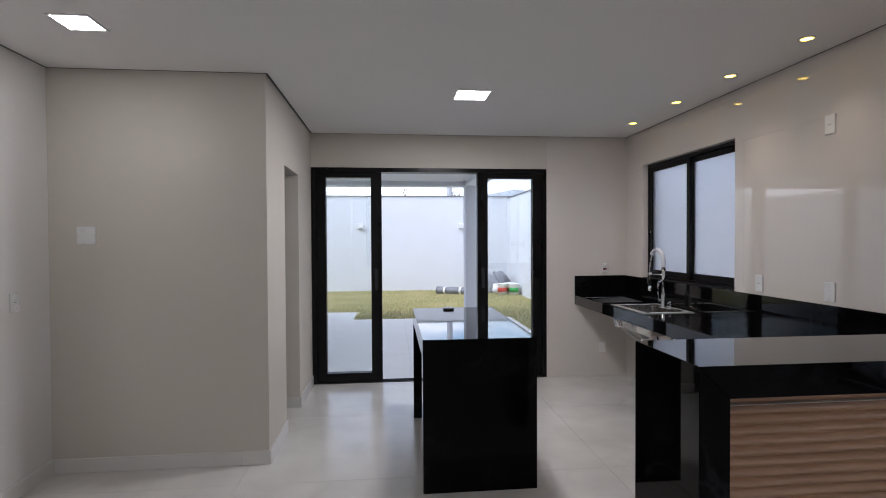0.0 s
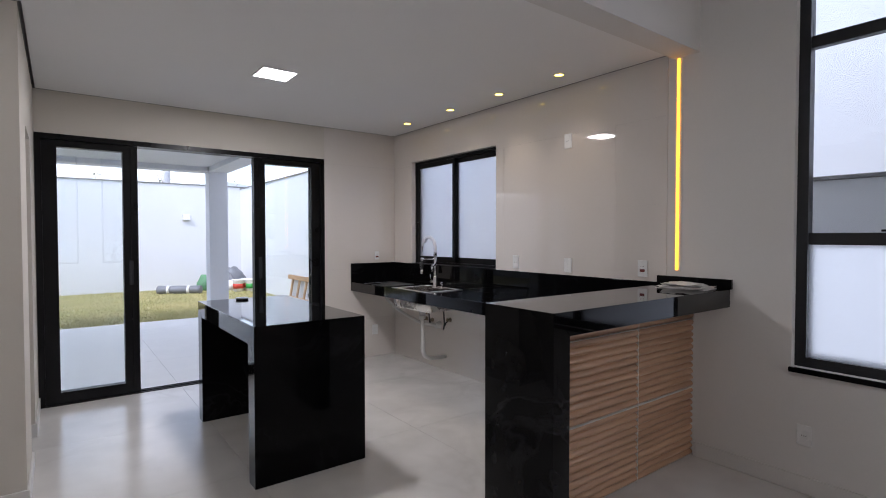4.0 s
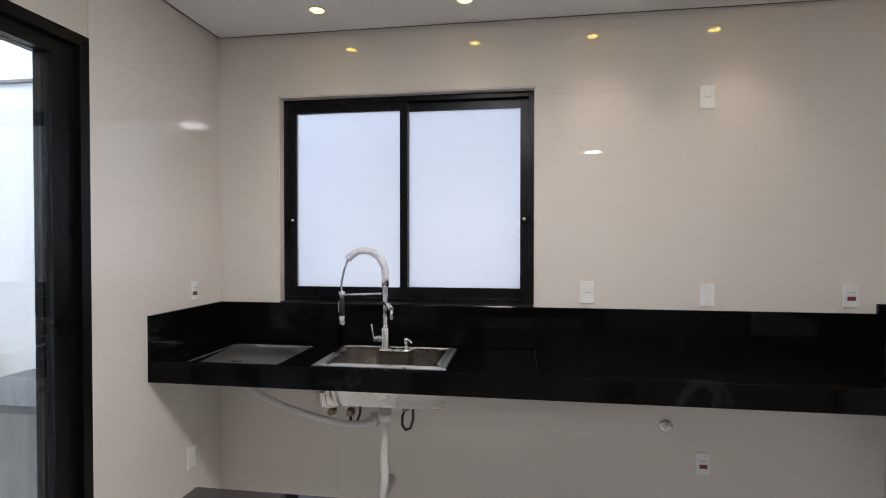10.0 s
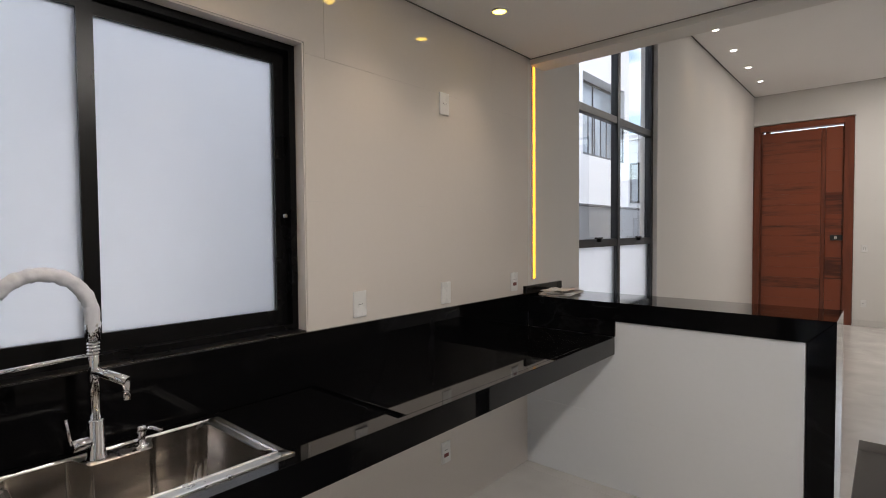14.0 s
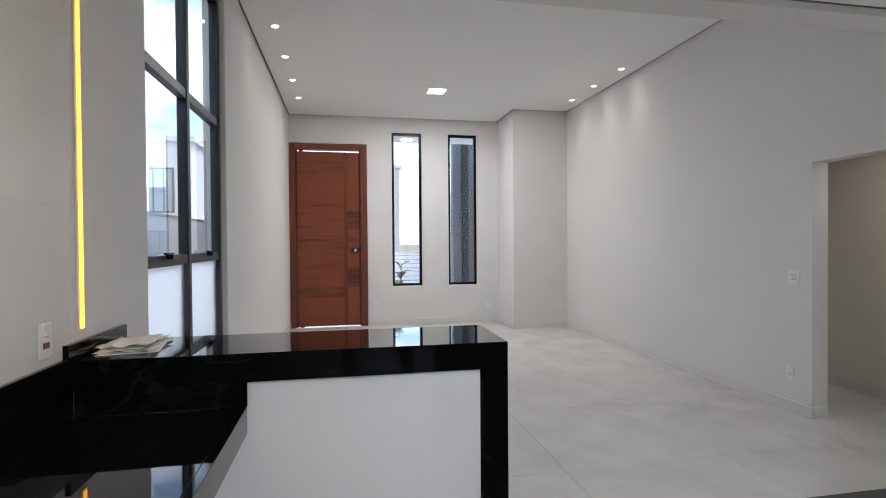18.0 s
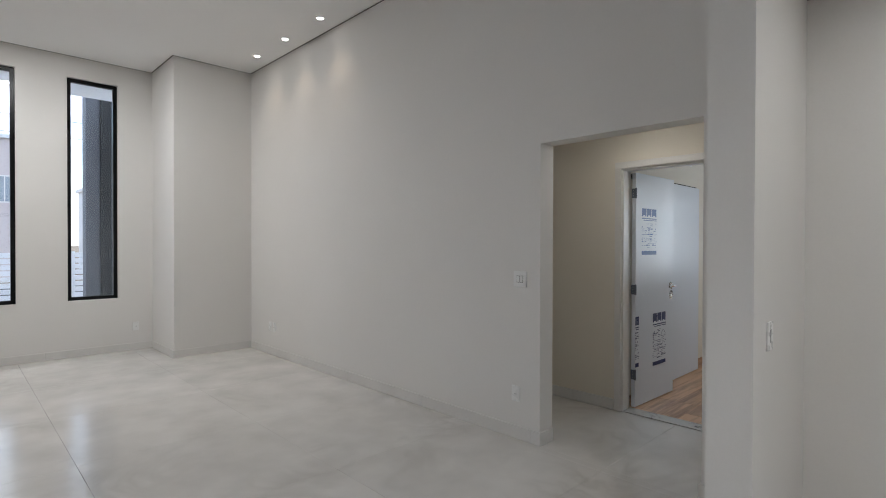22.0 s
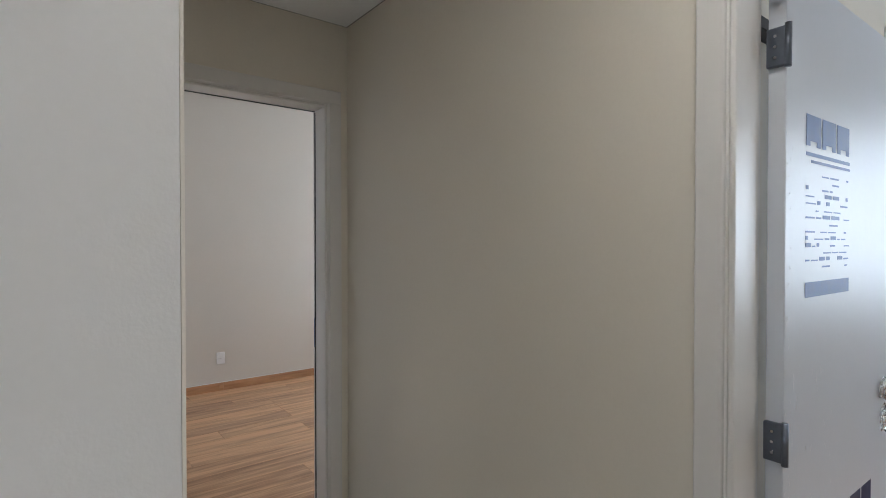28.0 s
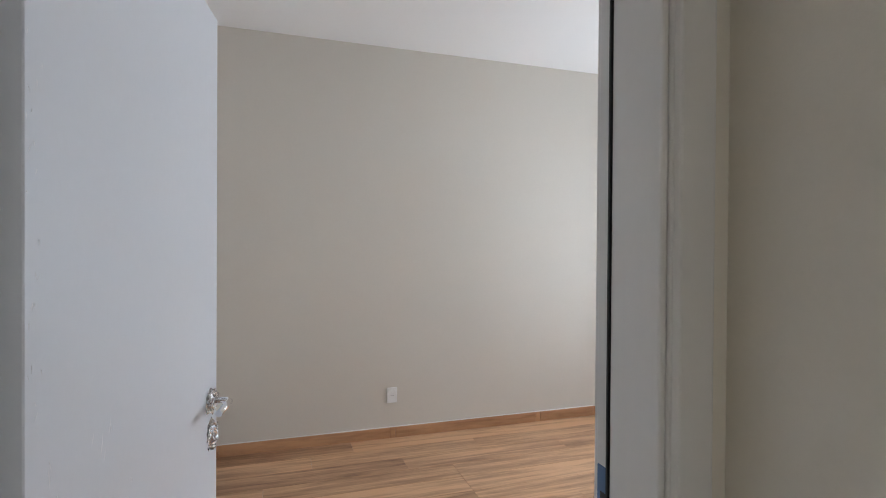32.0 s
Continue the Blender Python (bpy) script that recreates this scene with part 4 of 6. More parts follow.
part("floor", box(-0.4305, 0, TY0 + 0.0072, TY1 - 0.0072, -0.003, 0, 0, m), LID_STEEL, tray)
part("drain_slot", box(-0.318, -0.298, 5.838, 5.90, 0.0003, 0.0015, 0.0005, m, 1), DARK_PLASTIC, tray, "black drain slot")
line = [Vector(p) for p in ((2.20, 5.88, WZ - 0.035), (2.21, 5.875, 0.78), (2.225, 5.855, 0.725), (2.25, 5.80, 0.675), (2.29, 5.68, 0.605), (2.33, 5.52, 0.545), (2.37, 5.40, 0.505), (2.42, 5.32, 0.49), (2.50, 5.285, 0.474))]
fold = []
for p, q in zip(line, line[1:]):
    steps = max(2, round((q - p).length / 0.005))
    fold += [p.lerp(q, k / steps) for k in range(steps)]
part("drain_hose", tube(fold + [line[-1]], 0.017, 12, True, [0.0165 + 0.0018 * (k % 2) for k in range(len(fold) + 1)]), PVC, tray, "white corrugated drain hose")


def oblong(x0, x1, y0, y1, r, z, bulge=0.0):
    """A ring of points round a rounded rectangle, its back side pushed in behind the faucet."""
    pts = []
    for cx, cy, a0 in ((x1 - r, y1 - r, 90), (x0 + r, y1 - r, 180), (x0 + r, y0 + r, 270), (x1 - r, y0 + r, 0)):
        for k in range(7):
            a = radians(a0 + k * 15)
            pts.append((cx + r * math.cos(a), cy + r * math.sin(a), z))
        if a0 == 0:
            for k in range(1, 48):
                y = y0 + r + (y1 - y0 - 2 * r) * k / 48
                t = min(1.0, max(0.0, (0.105 - abs(y - 5.125)) / 0.028))
                pts.append((x1 - bulge * t * t * (3 - 2 * t), y, z))
    return pts


def loft(rings, close=False, flat=False):
    bm = bmesh.new()
    vs = [[bm.verts.new(p) for p in q] for q in rings]
    for a, b in zip(vs, vs[1:]):
        for k in range(len(a)):
            bm.faces.new((a[k], a[(k + 1) % len(a)], b[(k + 1) % len(a)], b[k])).smooth = not flat
    if close:
        bm.faces.new(vs[-1])
    return bm


def sink():
    s = thing("kitchen_sink", (2.25, 5.115, WZ), "stainless steel basin sink set in black granite", "sink")
    X0, X1, Y0, Y1 = 2.022, 2.488, 4.796, 5.436
    x0, x1, y0, y1 = 2.038, 2.470, 4.811, 5.421

    def between(t, z, bulge):
        return oblong(X0 + (x0 - X0) * t, X1 + (x1 - X1) * t, Y0 + (y0 - Y0) * t, Y1 + (y1 - Y1) * t, 0.008 + 0.036 * t, z, bulge)
    H = WZ
    part("rim", loft([between(0.0, H + 0.0006, 0), between(0.0, H + 0.005, 0), between(0.12, H + 0.0065, 0), between(0.42, H + 0.0065, 0), between(0.52, H + 0.004, 0),
                      between(0.80, H + 0.004, 0), between(0.84, H + 0.006, 0.012), between(0.90, H + 0.006, 0.07), between(0.96, H + 0.006, 0.082), between(1.0, H + 0.003, 0.086)], flat=True), RIM_STEEL, s, "bright stepped steel rim")
    depth = ((0.003, 0.0, 0.044, 0.086), (-0.12, 0.003, 0.046, 0.088), (-0.18, 0.006, 0.05, 0.088), (-0.196, 0.018, 0.05, 0.075), (-0.201, 0.045, 0.04, 0.03))
    bowl = part("bowl", loft([oblong(x0 + i, x1 - i, y0 + i, y1 - i, q, H + z, g) for z, i, q, g in depth], True), STEEL, s)
    part("drain", lathe([(0.055, 0), (0.055, 0.004), (0.035, 0.002), (0.035, 0.003)], 24, Matrix.Translation((2.24, 5.12, H - 0.2008))), CHROME, bowl)
    o = 0.005
    part("outer_shell", loft([oblong(x0 - o + i, x1 + o - i, y0 - o + i, y1 + o + 0.018 - i, q, H + z - 0.007, g) for z, i, q, g in depth[1:]], True), SHELL_STEEL, s, "dull steel bowl underside")
    part("tailpiece", lathe([(0.045, 0), (0.045, -0.012), (0.034, -0.03), (0.030, -0.062)], 20, Matrix.Translation((2.215, 5.126, H - 0.2085))), GREY_PLASTIC, s, "grey plastic drain cup")
    part("drain_nut", lathe([(0.031, 0), (0.034, -0.004), (0.034, -0.03), (0.026, -0.036)], 16, Matrix.Translation((2.215, 5.126, H - 0.2705))), PVC, s, "white plastic nut")
    part("drain_pipe", tube([(2.215, 5.126, H - 0.30), (2.216, 5.128, 0.50), (2.222, 5.132, 0.44), (2.226, 5.137, 0.40), (2.225, 5.133, 0.36), (2.22, 5.13, 0.31), (2.225, 5.135, 0.26), (2.26, 5.15, 0.20), (2.34, 5.17, 0.155), (2.552, 5.18, 0.145)], 0.021, 14), PVC, s, "white plastic drain pipe")
    part("supply_hose", tube([(2.42, 5.33, 0.72), (2.44, 5.325, 0.60), (2.45, 5.33, 0.54), (2.46, 5.35, 0.49), (2.475, 5.375, 0.465), (2.50, 5.40, 0.475), (2.535, 5.415, 0.51)], 0.0075, 8), DARK_PLASTIC, s, "black flexible supply hose")
    part("supply_hose", tube([(2.42, 5.04, 0.72), (2.42, 5.03, 0.60), (2.425, 5.03, 0.53), (2.43, 5.045, 0.48), (2.445, 5.075, 0.463), (2.47, 5.10, 0.48), (2.50, 5.105, 0.52), (2.535, 5.095, 0.55)], 0.0075, 8), DARK_PLASTIC, s, "black flexible supply hose")
    for y, z in ((5.531, 0.585), (5.524, 0.512), (5.415, 0.512), (5.095, 0.553)):
        part("valve", lathe([(0.024, 0), (0.024, 0.006), (0.015, 0.010), (0.015, 0.034), (0.019, 0.035), (0.017, 0.044)], 16, Matrix.Translation((XE - 0.0065, y, z)) @ Matrix.Rotation(-math.pi / 2, 4, "Y")), BRASS, s, "dull metal wall valve")
    part("wall_outlet", lathe([(0.043, 0), (0.043, 0.004), (0.034, 0.008), (0.034, 0.05), (0.028, 0.052)], 24, Matrix.Translation((XE - 0.0065, 5.285, 0.473)) @ Matrix.Rotation(-math.pi / 2, 4, "Y")), PVC, s, "white plastic waste outlet")
    return s


sink()


def faucet():
    x, y, z = 2.418, 5.18, WZ + 0.006
    f = thing("kitchen_faucet", (x, y, z), "tall chrome spring faucet still wrapped in foam", "faucet")
    part("base", lathe([(0.027, 0), (0.027, 0.006), (0.022, 0.012), (0.022, 0.11), (0.019, 0.115)], 24, Matrix.Translation((x, y, z))), CHROME, f)
    part("stem", tube([(x, y, z + 0.11), (x, y, z + 0.385)], 0.014, 16), CHROME, f)
    part("collar", lathe([(0.019, 0), (0.019, 0.045), (0.016, 0.05)], 20, Matrix.Translation((x, y, z + 0.335))), CHROME, f)
    arch = [(x, y + 0.115 - 0.115 * math.cos(a), z + 0.40 + 0.125 * math.sin(a)) for a in [radians(142) * k / 44 for k in range(45)]]
    rnd = random.Random(3)
    line = [(x, y, z + 0.35 + 0.01 * k) for k in range(5)] + arch
    lump = [0.0165 + 0.0025 * abs(math.sin(k * 0.55 + 0.9 * rnd.random())) + rnd.uniform(0, 0.0015) for k in range(len(line))]
    bm = tube(line, 0.02, 14, True, lump)
    for v in bm.verts:
        v.co += Vector((rnd.uniform(-1, 1), rnd.uniform(-1, 1), rnd.uniform(-1, 1))) * 0.0011
        v.co += (v.co - Vector((x, v.co.y, v.co.z))) * 0.5 * noise.noise(v.co * 60)
    part("foam_wrap", bm, BUBBLE, f, "white foam packing wrapped round the spring")
    for k in range(6):
        part("coil", lathe([(0.0155, 0), (0.0165, 0.003), (0.0155, 0.006)], 16, Matrix.Translation((x, y, z + 0.295 + 0.009 * k))), CHROME, f)
    hx, hy = x - 0.005, y + 0.238
    part("hose", tube([arch[-1], (hx, hy - 0.012, z + 0.42), (hx, hy + 0.004, z + 0.35), (hx, hy, z + 0.27)], 0.006, 10), CHROME, f)
    part("holder_arm", tube([(x, y, z + 0.295), (hx, hy, z + 0.285)], 0.006, 10), CHROME, f)
    part("holder_ring", lathe([(0.017, 0), (0.017, 0.03)], 18, Matrix.Translation((hx, hy, z + 0.272))), CHROME, f)
    part("spray_grip", tube([(hx, hy, z + 0.275), (hx, hy, z + 0.17)], 0.013, 14), DARK_PLASTIC, f, "black spray grip")
    part("spray_lever", tube([(hx - 0.016, hy + 0.012, z + 0.25), (hx - 0.018, hy + 0.012, z + 0.19)], 0.003, 8), CHROME, f)
    part("spray_head", lathe([(0.013, 0.05), (0.018, 0.04), (0.02, 0.012), (0.017, 0.0)], 20, Matrix.Translation((hx, hy, z + 0.125))), CHROME, f)
    part("side_spout", tube([(x, y, z + 0.248), (x - 0.045, y - 0.03, z + 0.236), (x - 0.085, y - 0.057, z + 0.222)], 0.0135, 14), CHROME, f)
    part("spout_tip", tube([(x - 0.08, y - 0.054, z + 0.222), (x - 0.081, y - 0.055, z + 0.172)], 0.0095, 14), CHROME, f)
    part("mixer_body", tube([(x, y, z + 0.055), (x - 0.01, y + 0.06, z + 0.055)], 0.017, 16), CHROME, f)
    part("mixer_lever", tube([(x - 0.01, y + 0.06, z + 0.06), (x - 0.015, y + 0.072, z + 0.135)], 0.004, 10), CHROME, f)
    return f


faucet()
dsp = thing("soap_dispenser", (2.418, 5.065, WZ + 0.006), "small chrome soap dispenser", "soap dispenser")
part("body", lathe([(0.018, 0), (0.018, 0.004), (0.01, 0.008), (0.01, 0.04), (0.013, 0.042), (0.013, 0.06), (0.006, 0.062)], 18, Matrix.Translation((2.418, 5.065, WZ + 0.006))), CHROME, dsp)
part("spout", tube([(2.418, 5.065, WZ + 0.06), (2.393, 5.045, WZ + 0.062), (2.368, 5.025, WZ + 0.052)], 0.005, 10), CHROME, dsp)

rnd = random.Random(11)
papers = thing("paper_stack", (2.44, 2.48, BH), "loose stack of white folded sheets on the bar", "papers")
for i in range(6):
    bm = bmesh.new()
    n = 12
    grid = {}
    for a in range(n + 1):
        for b in range(n + 1):
            u, v = a / n - 0.5, b / n - 0.5
            lift = 0.001 + 0.0045 * i + 0.03 * max(0, 0.12 - abs(v - 0.05 * i + 0.1)) * (i > 1) + 0.012 * noise.noise(Vector((u * 3, v * 3, i * 1.7))) * (i > 0) + 0.03 * max(0, abs(u) - 0.3) * (i > 2)
            grid[a, b] = bm.verts.new((u * (0.21 - 0.012 * i), v * (0.31 - 0.02 * i), max(lift, 0.001 + 0.002 * i)))
    for a in range(n):
        for b in range(n):
            bm.faces.new((grid[a, b], grid[a + 1, b], grid[a + 1, b + 1], grid[a, b + 1])).smooth = True
    bmesh.ops.transform(bm, matrix=Matrix.Translation((2.42 + rnd.uniform(-0.012, 0.012), 2.475 + rnd.uniform(-0.02, 0.02), BH + 0.001)) @ Matrix.Rotation(rnd.uniform(-0.3, 0.2), 4, "Z"), verts=bm.verts)
    bmesh.ops.solidify(bm, geom=list(bm.faces), thickness=0.0006)
    part("sheet", bm, PAPER, papers)

# ---------------------------------------------------------------- plates, lamps


def plate(m, label, kind="socket", w=0.075, h=0.118, mod=1, name="wall_socket"):
    """A wall plate in the xz plane of m, facing +y."""
    p = thing(name, m, label, "light switch" if name == "light_switch" else "wall plate" if name == "blank_plate" else "wall socket", "wall plates")
    part("cover", box(-w / 2, w / 2, 0, 0.009, -h / 2, h / 2, 0.004), WHITE_PLASTIC, p, local=True)
    if kind == "socket":
        part("insert", box(-0.02, 0.02, 0.009, 0.0105, -0.012, 0.012, 0.001, segments=1), WHITE_PLASTIC, p, local=True)
        for x in (-0.010, 0.0, 0.010):
            part("pin_hole", lathe([(0.0025, 0), (0.0025, 0.0004)], 8, Matrix.Translation((x, 0.0106, -0.002 if x == 0 else 0.0)) @ Matrix.Rotation(-math.pi / 2, 4, "X")), DARK_PLASTIC, p, local=True)
    if kind == "marked":
        part("insert", box(-0.02, 0.02, 0.009, 0.0105, 0.004, 0.026, 0.001, segments=1), WHITE_PLASTIC, p, local=True)
        for x in (-0.010, 0.0, 0.010):
            part("pin_hole", lathe([(0.0025, 0), (0.0025, 0.0004)], 8, Matrix.Translation((x, 0.0106, 0.015)) @ Matrix.Rotation(-math.pi / 2, 4, "X")), DARK_PLASTIC, p, local=True)
        part("voltage_tag", box(-0.019, 0.019, 0.009, 0.0108, -0.024, -0.004, 0.001, segments=1), RED_PLASTIC, p, "dark red voltage tag", local=True)
    if kind == "switch":
        for i in range(mod):
            x = (i - (mod - 1) / 2) * 0.031
            part("rocker", box(x - 0.0115, x + 0.0115, 0.009, 0.0125, -0.023, 0.023, 0.0015), WHITE_PLASTIC, p, local=True)
            part("rocker_gap", box(x - 0.0135, x + 0.0135, 0.0088, 0.0096, -0.0255, 0.0255), SWITCH_GAP, p, local=True)
    return p


def on_wall(face, x, y, z):
    """face: the way the plate looks."""
    turn = {"W": 90, "E": -90, "N": 0, "S": 180}[face]
    return Matrix.Translation((x, y, z)) @ Matrix.Rotation(radians(turn), 4, "Z")


G = 0.006
plate(on_wall("W", XE - G, 4.12, 1.208), "white wall socket over the counter")
plate(on_wall("W", XE - G, 3.525, 1.203), "white blank plate over the counter", "blank", name="blank_plate")
plate(on_wall("W", XE - G, 2.86, 1.21), "white wall socket with dark red tag", "marked")
plate(on_wall("W", XE - G, 3.53, 2.21), "white wall socket high on the tiles")
plate(on_wall("W", XE - G, 3.537, 0.335), "white wall socket with dark red tag below the counter", "marked")
plate(on_wall("S", 2.30, YN - G, 1.21), "white wall socket with dark tag in the corner", "marked", 0.06, 0.1)
plate(on_wall("S", 2.27, YN - G, 0.32), "white blank plate below the counter", "blank", name="blank_plate")
plate(on_wall("E", XW, 0.889, 1.194), "white double light switch", "switch", 0.118, 0.118, 2, "light_switch")
plate(on_wall("E", XW, 0.853, 0.334), "white low wall socket")
plate(on_wall("E", XW, -3.099, 0.363), "white low wall socket")
plate(on_wall("E", XW, -3.21, 0.363), "white low wall socket")
plate(on_wall("E", XW, 3.97, 1.17), "white wall socket in the recess")
plate(on_wall("S", -2.07, YBOX, 1.57), "white blank plate in the recess", "blank", 0.118, 0.118, name="blank_plate")
plate(on_wall("N", -1.66, STUB_Y1, 1.08), "white light switch on the wall stub", "switch", 0.075, 0.118, 1, "light_switch")
plate(on_wall("N", 1.04, YS, 0.36), "white low wall socket")
plate(on_wall("N", -1.09, YS, 0.32), "white low wall socket")
plate(on_wall("N", 1.04, YS, 1.22), "white light switch by the entrance", "switch", 0.075, 0.118, 1, "light_switch")
plate(on_wall("W", XE, 1.865, 0.325), "white low wall socket beside the bar")
plate(on_wall("N", -3.715, -3.84, 0.325), "white low wall socket in the bedroom", w=0.08)
plate(on_wall("N", -6.35, 0.94, 0.34), "white low wall socket in the second room")
plate(on_wall("N", -5.45, 0.94, 2.42), "white high wall socket for an air conditioner")

gas = thing("gas_valve", (XE - G, 3.72, 0.52), "round chrome pipe cap on the tiled wall", "pipe cap")
part("flange", lathe([(0.034, 0), (0.034, 0.006), (0.02, 0.012)], 24, Matrix.Translation((XE - G, 3.72, 0.52)) @ Matrix.Rotation(-math.pi / 2, 4, "Y")), CHROME, gas)
part("plug", lathe([(0.016, 0), (0.016, 0.035), (0.012, 0.04)], 18, Matrix.Translation((XE - G - 0.01, 3.72, 0.52)) @ Matrix.Rotation(-math.pi / 2, 4, "Y")), PVC, gas)


def panel_light(x, y, z, watts, size=0.30, color=(1.0, 0.96, 0.91)):
    p = thing("ceiling_light", (x, y, z), "square white recessed LED panel, lit", "ceiling light", "ceiling panels")
    part("frame", wall_grid("x", 0, 0.006, -size / 2 - 0.012, size / 2 + 0.012, -size / 2 - 0.012, size / 2 + 0.012, [(-size / 2, size / 2, -size / 2, size / 2)]), WHITE_PLASTIC, p, local=True)
    p.children[0].matrix_basis = Matrix.Translation((0, 0, -0.006)) @ Matrix.Rotation(-math.pi / 2, 4, "Y")
    part("diffuser", box(-size / 2, size / 2, -size / 2, size / 2, -0.004, -0.001), PANEL_GLOW, p, local=True)
    lamp("panel_lamp", "AREA", Matrix.Translation((x, y, z - 0.009)), watts, color, size=(size, size))


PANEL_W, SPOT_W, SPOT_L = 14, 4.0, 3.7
panel_light(0.56, 4.67, HK, PANEL_W, 0.245)
panel_light(-1.67, 3.53, HK, PANEL_W * 0.09, 0.18)
panel_light(0.20, -2.94, HL, PANEL_W * 1.5, 0.245)


def downlight(x, y, z, warm, watts):
    d = thing("downlight", (x, y, z), "small round recessed downlight, lit", "downlight", "kitchen downlights" if warm else "living room downlights")
    part("ring", lathe([(0.047, 0), (0.047, -0.004), (0.036, -0.006), (0.034, -0.001)], 28), WHITE_PLASTIC, d, local=True)
    part("lens", lathe([(0.033, -0.0015), (0.033, -0.0025)], 24), SPOT_WARM if warm else SPOT_WHITE, d, local=True)
    lamp("downlight_lamp", "SPOT", Matrix.Translation((x, y, z - 0.01)), watts, (1.0, 0.80, 0.58) if warm else (1.0, 0.77, 0.53), spot=(radians(95), 1.0), soft=0.03)


for y in (3.40, 4.06, 4.74, 5.50):
    downlight(2.28, y, HK, True, SPOT_W)
for y in (-0.93, -1.83, -2.75, -3.65):
    downlight(2.29, y, HL, False, SPOT_L)
for y in (-1.55, -2.32, -3.07):
    downlight(-2.06, y, HL, False, SPOT_L)

# unseen panel added for the warm light on the wall above the hall door
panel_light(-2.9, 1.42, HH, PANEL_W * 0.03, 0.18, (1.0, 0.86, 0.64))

led = thing("led_strip", (XE, 2.61, 1.9), "glowing amber LED strip in a wall channel", "LED strip")
part("channel", box(XE - 0.006, XE - 0.0005, 2.585, 2.635, 1.205, 2.622, 0.001, segments=1), PAINT_PALE, led)
part("tube", box(XE - 0.012, XE - 0.0065, 2.600, 2.621, 1.212, 2.62, 0.002, segments=1), LED, led, "amber glowing diffuser")

# daylight in the openings of the frosted and the bedroom windows
lamp("window_sky", "AREA", look((XE + 0.17, 5.12, 1.71), (0, 5.12, 1.71)), 0.48, (0.84, 0.91, 1.0), size=(1.39, 1.14))
lamp("window_sky", "AREA", look((XE + 0.15, 1.05, 1.07), (0, 1.05, 1.07)), 0.95, (0.88, 0.93, 1.0), size=(1.66, 0.62))
lamp("window_sky", "AREA", look((-6.53, -2.65, 1.65), (0, -2.65, 1.65)), 8.2, (0.93, 0.96, 1.0), size=(1.7, 1.3))
lamp("window_sky", "AREA", look((-7.22, 2.65, 1.685), (0, 2.65, 1.685)), 7.6, (0.86, 0.93, 1.0), size=(1.3, 1.2))

# pencil marks and filler on the hall wall
sk = solid("pencil_marks", bmesh.new(), PENCIL, "pencilled outline of a box on the hall wall", "pencil marks")
bm = bmesh.new()
XH = XW - 0.159 - 0.0008


def stroke(y0, z0, y1, z1, w=0.002):
    L = math.hypot(y1 - y0, z1 - z0)
    m = Matrix.Translation((XH, (y0 + y1) / 2, (z0 + z1) / 2)) @ Matrix.Rotation(math.atan2(z1 - z0, y1 - y0), 4, "X")
    add_box(bm, -0.0006, 0.0006, -L / 2, L / 2, -w / 2, w / 2, m)


stroke(0.455, 1.398, 0.18, 1.392, 0.0018)
stroke(0.455, 1.398, 0.463, 1.335, 0.0022)
stroke(0.463, 1.332, 0.475, 1.18, 0.0012)
stroke(0.372, 1.357, 0.175, 1.353, 0.0024)
stroke(0.372, 1.355, 0.388, 1.175, 0.0008)
stroke(0.178, 1.328, 0.183, 1.277, 0.002)
stroke(0.186, 1.253, 0.187, 1.20, 0.002)
stroke(0.20, 1.18, 0.245, 1.176, 0.0022)
for k in range(3):
    stroke(0.315, 1.279 - 0.021 * k, 0.21 + 0.02 * k, 1.276 - 0.021 * k, 0.001)
bm.to_mesh(sk.data)
bm.free()

# ---------------------------------------------------------------- outside
solid("ground", box(-400, 400, -400, 400, -0.30, -0.16), SOIL, "earth ground reaching the horizon", "ground", kind="structure")
solid("porch_floor", box(-7.2, 2.28, YN + 0.135, 10.75, -0.15, -0.02), GROUT, "pale tiled covered terrace", "terrace", kind="structure")
solid("lawn", box(-7.2, 3.55, 10.752, 16.58, -0.155, -0.035), LAWN, "dry yellow-green lawn", "lawn", kind="structure")
solid("lawn_strip", box(2.285, 3.55, YN + 0.2, 10.75, -0.155, -0.035), LAWN, "dry yellow-green lawn", "lawn", kind="structure")
solid("garden_path", box(-7.2, -0.83, 10.753, 11.85, -0.15, -0.02), PORCH_FLOOR, "pale paved corner beside the lawn", "pavement", kind="structure")


def grass(name, areas, count, seed):
    r = np.random.RandomState(seed)
    verts, faces = [], []
    total = sum((x1 - x0) * (y1 - y0) for x0, x1, y0, y1 in areas)
    for x0, x1, y0, y1 in areas:
        n = int(count * (x1 - x0) * (y1 - y0) / total)
        px, py = r.uniform(x0, x1, n), r.uniform(y0, y1, n)
        an, h, le = r.uniform(0, 6.28, n), r.uniform(0.015, 0.05, n), r.uniform(-0.03, 0.03, (n, 2))
        for i in range(n):
            c, s = math.cos(an[i]) * 0.009, math.sin(an[i]) * 0.009
            k = len(verts)
            verts += [(px[i] - c, py[i] - s, -0.036), (px[i] + c, py[i] + s, -0.036), (px[i] + le[i, 0], py[i] + le[i, 1], -0.036 + h[i])]
            faces.append((k, k + 1, k + 2))
    data = bpy.data.meshes.new(name)
    data.from_pydata(verts, [], faces)
    data.materials.append(BLADE)
    return tagged(new(name, data), "short dry grass blades", "grass", kind="stuff")


grass("grass", [(-4.0, 3.5, 11.9, 16.5), (-0.8, 3.5, 10.77, 11.9), (2.7, 3.5, 6.6, 10.75), (2.32, 2.7, 7.65, 10.75)], 60000, 4)

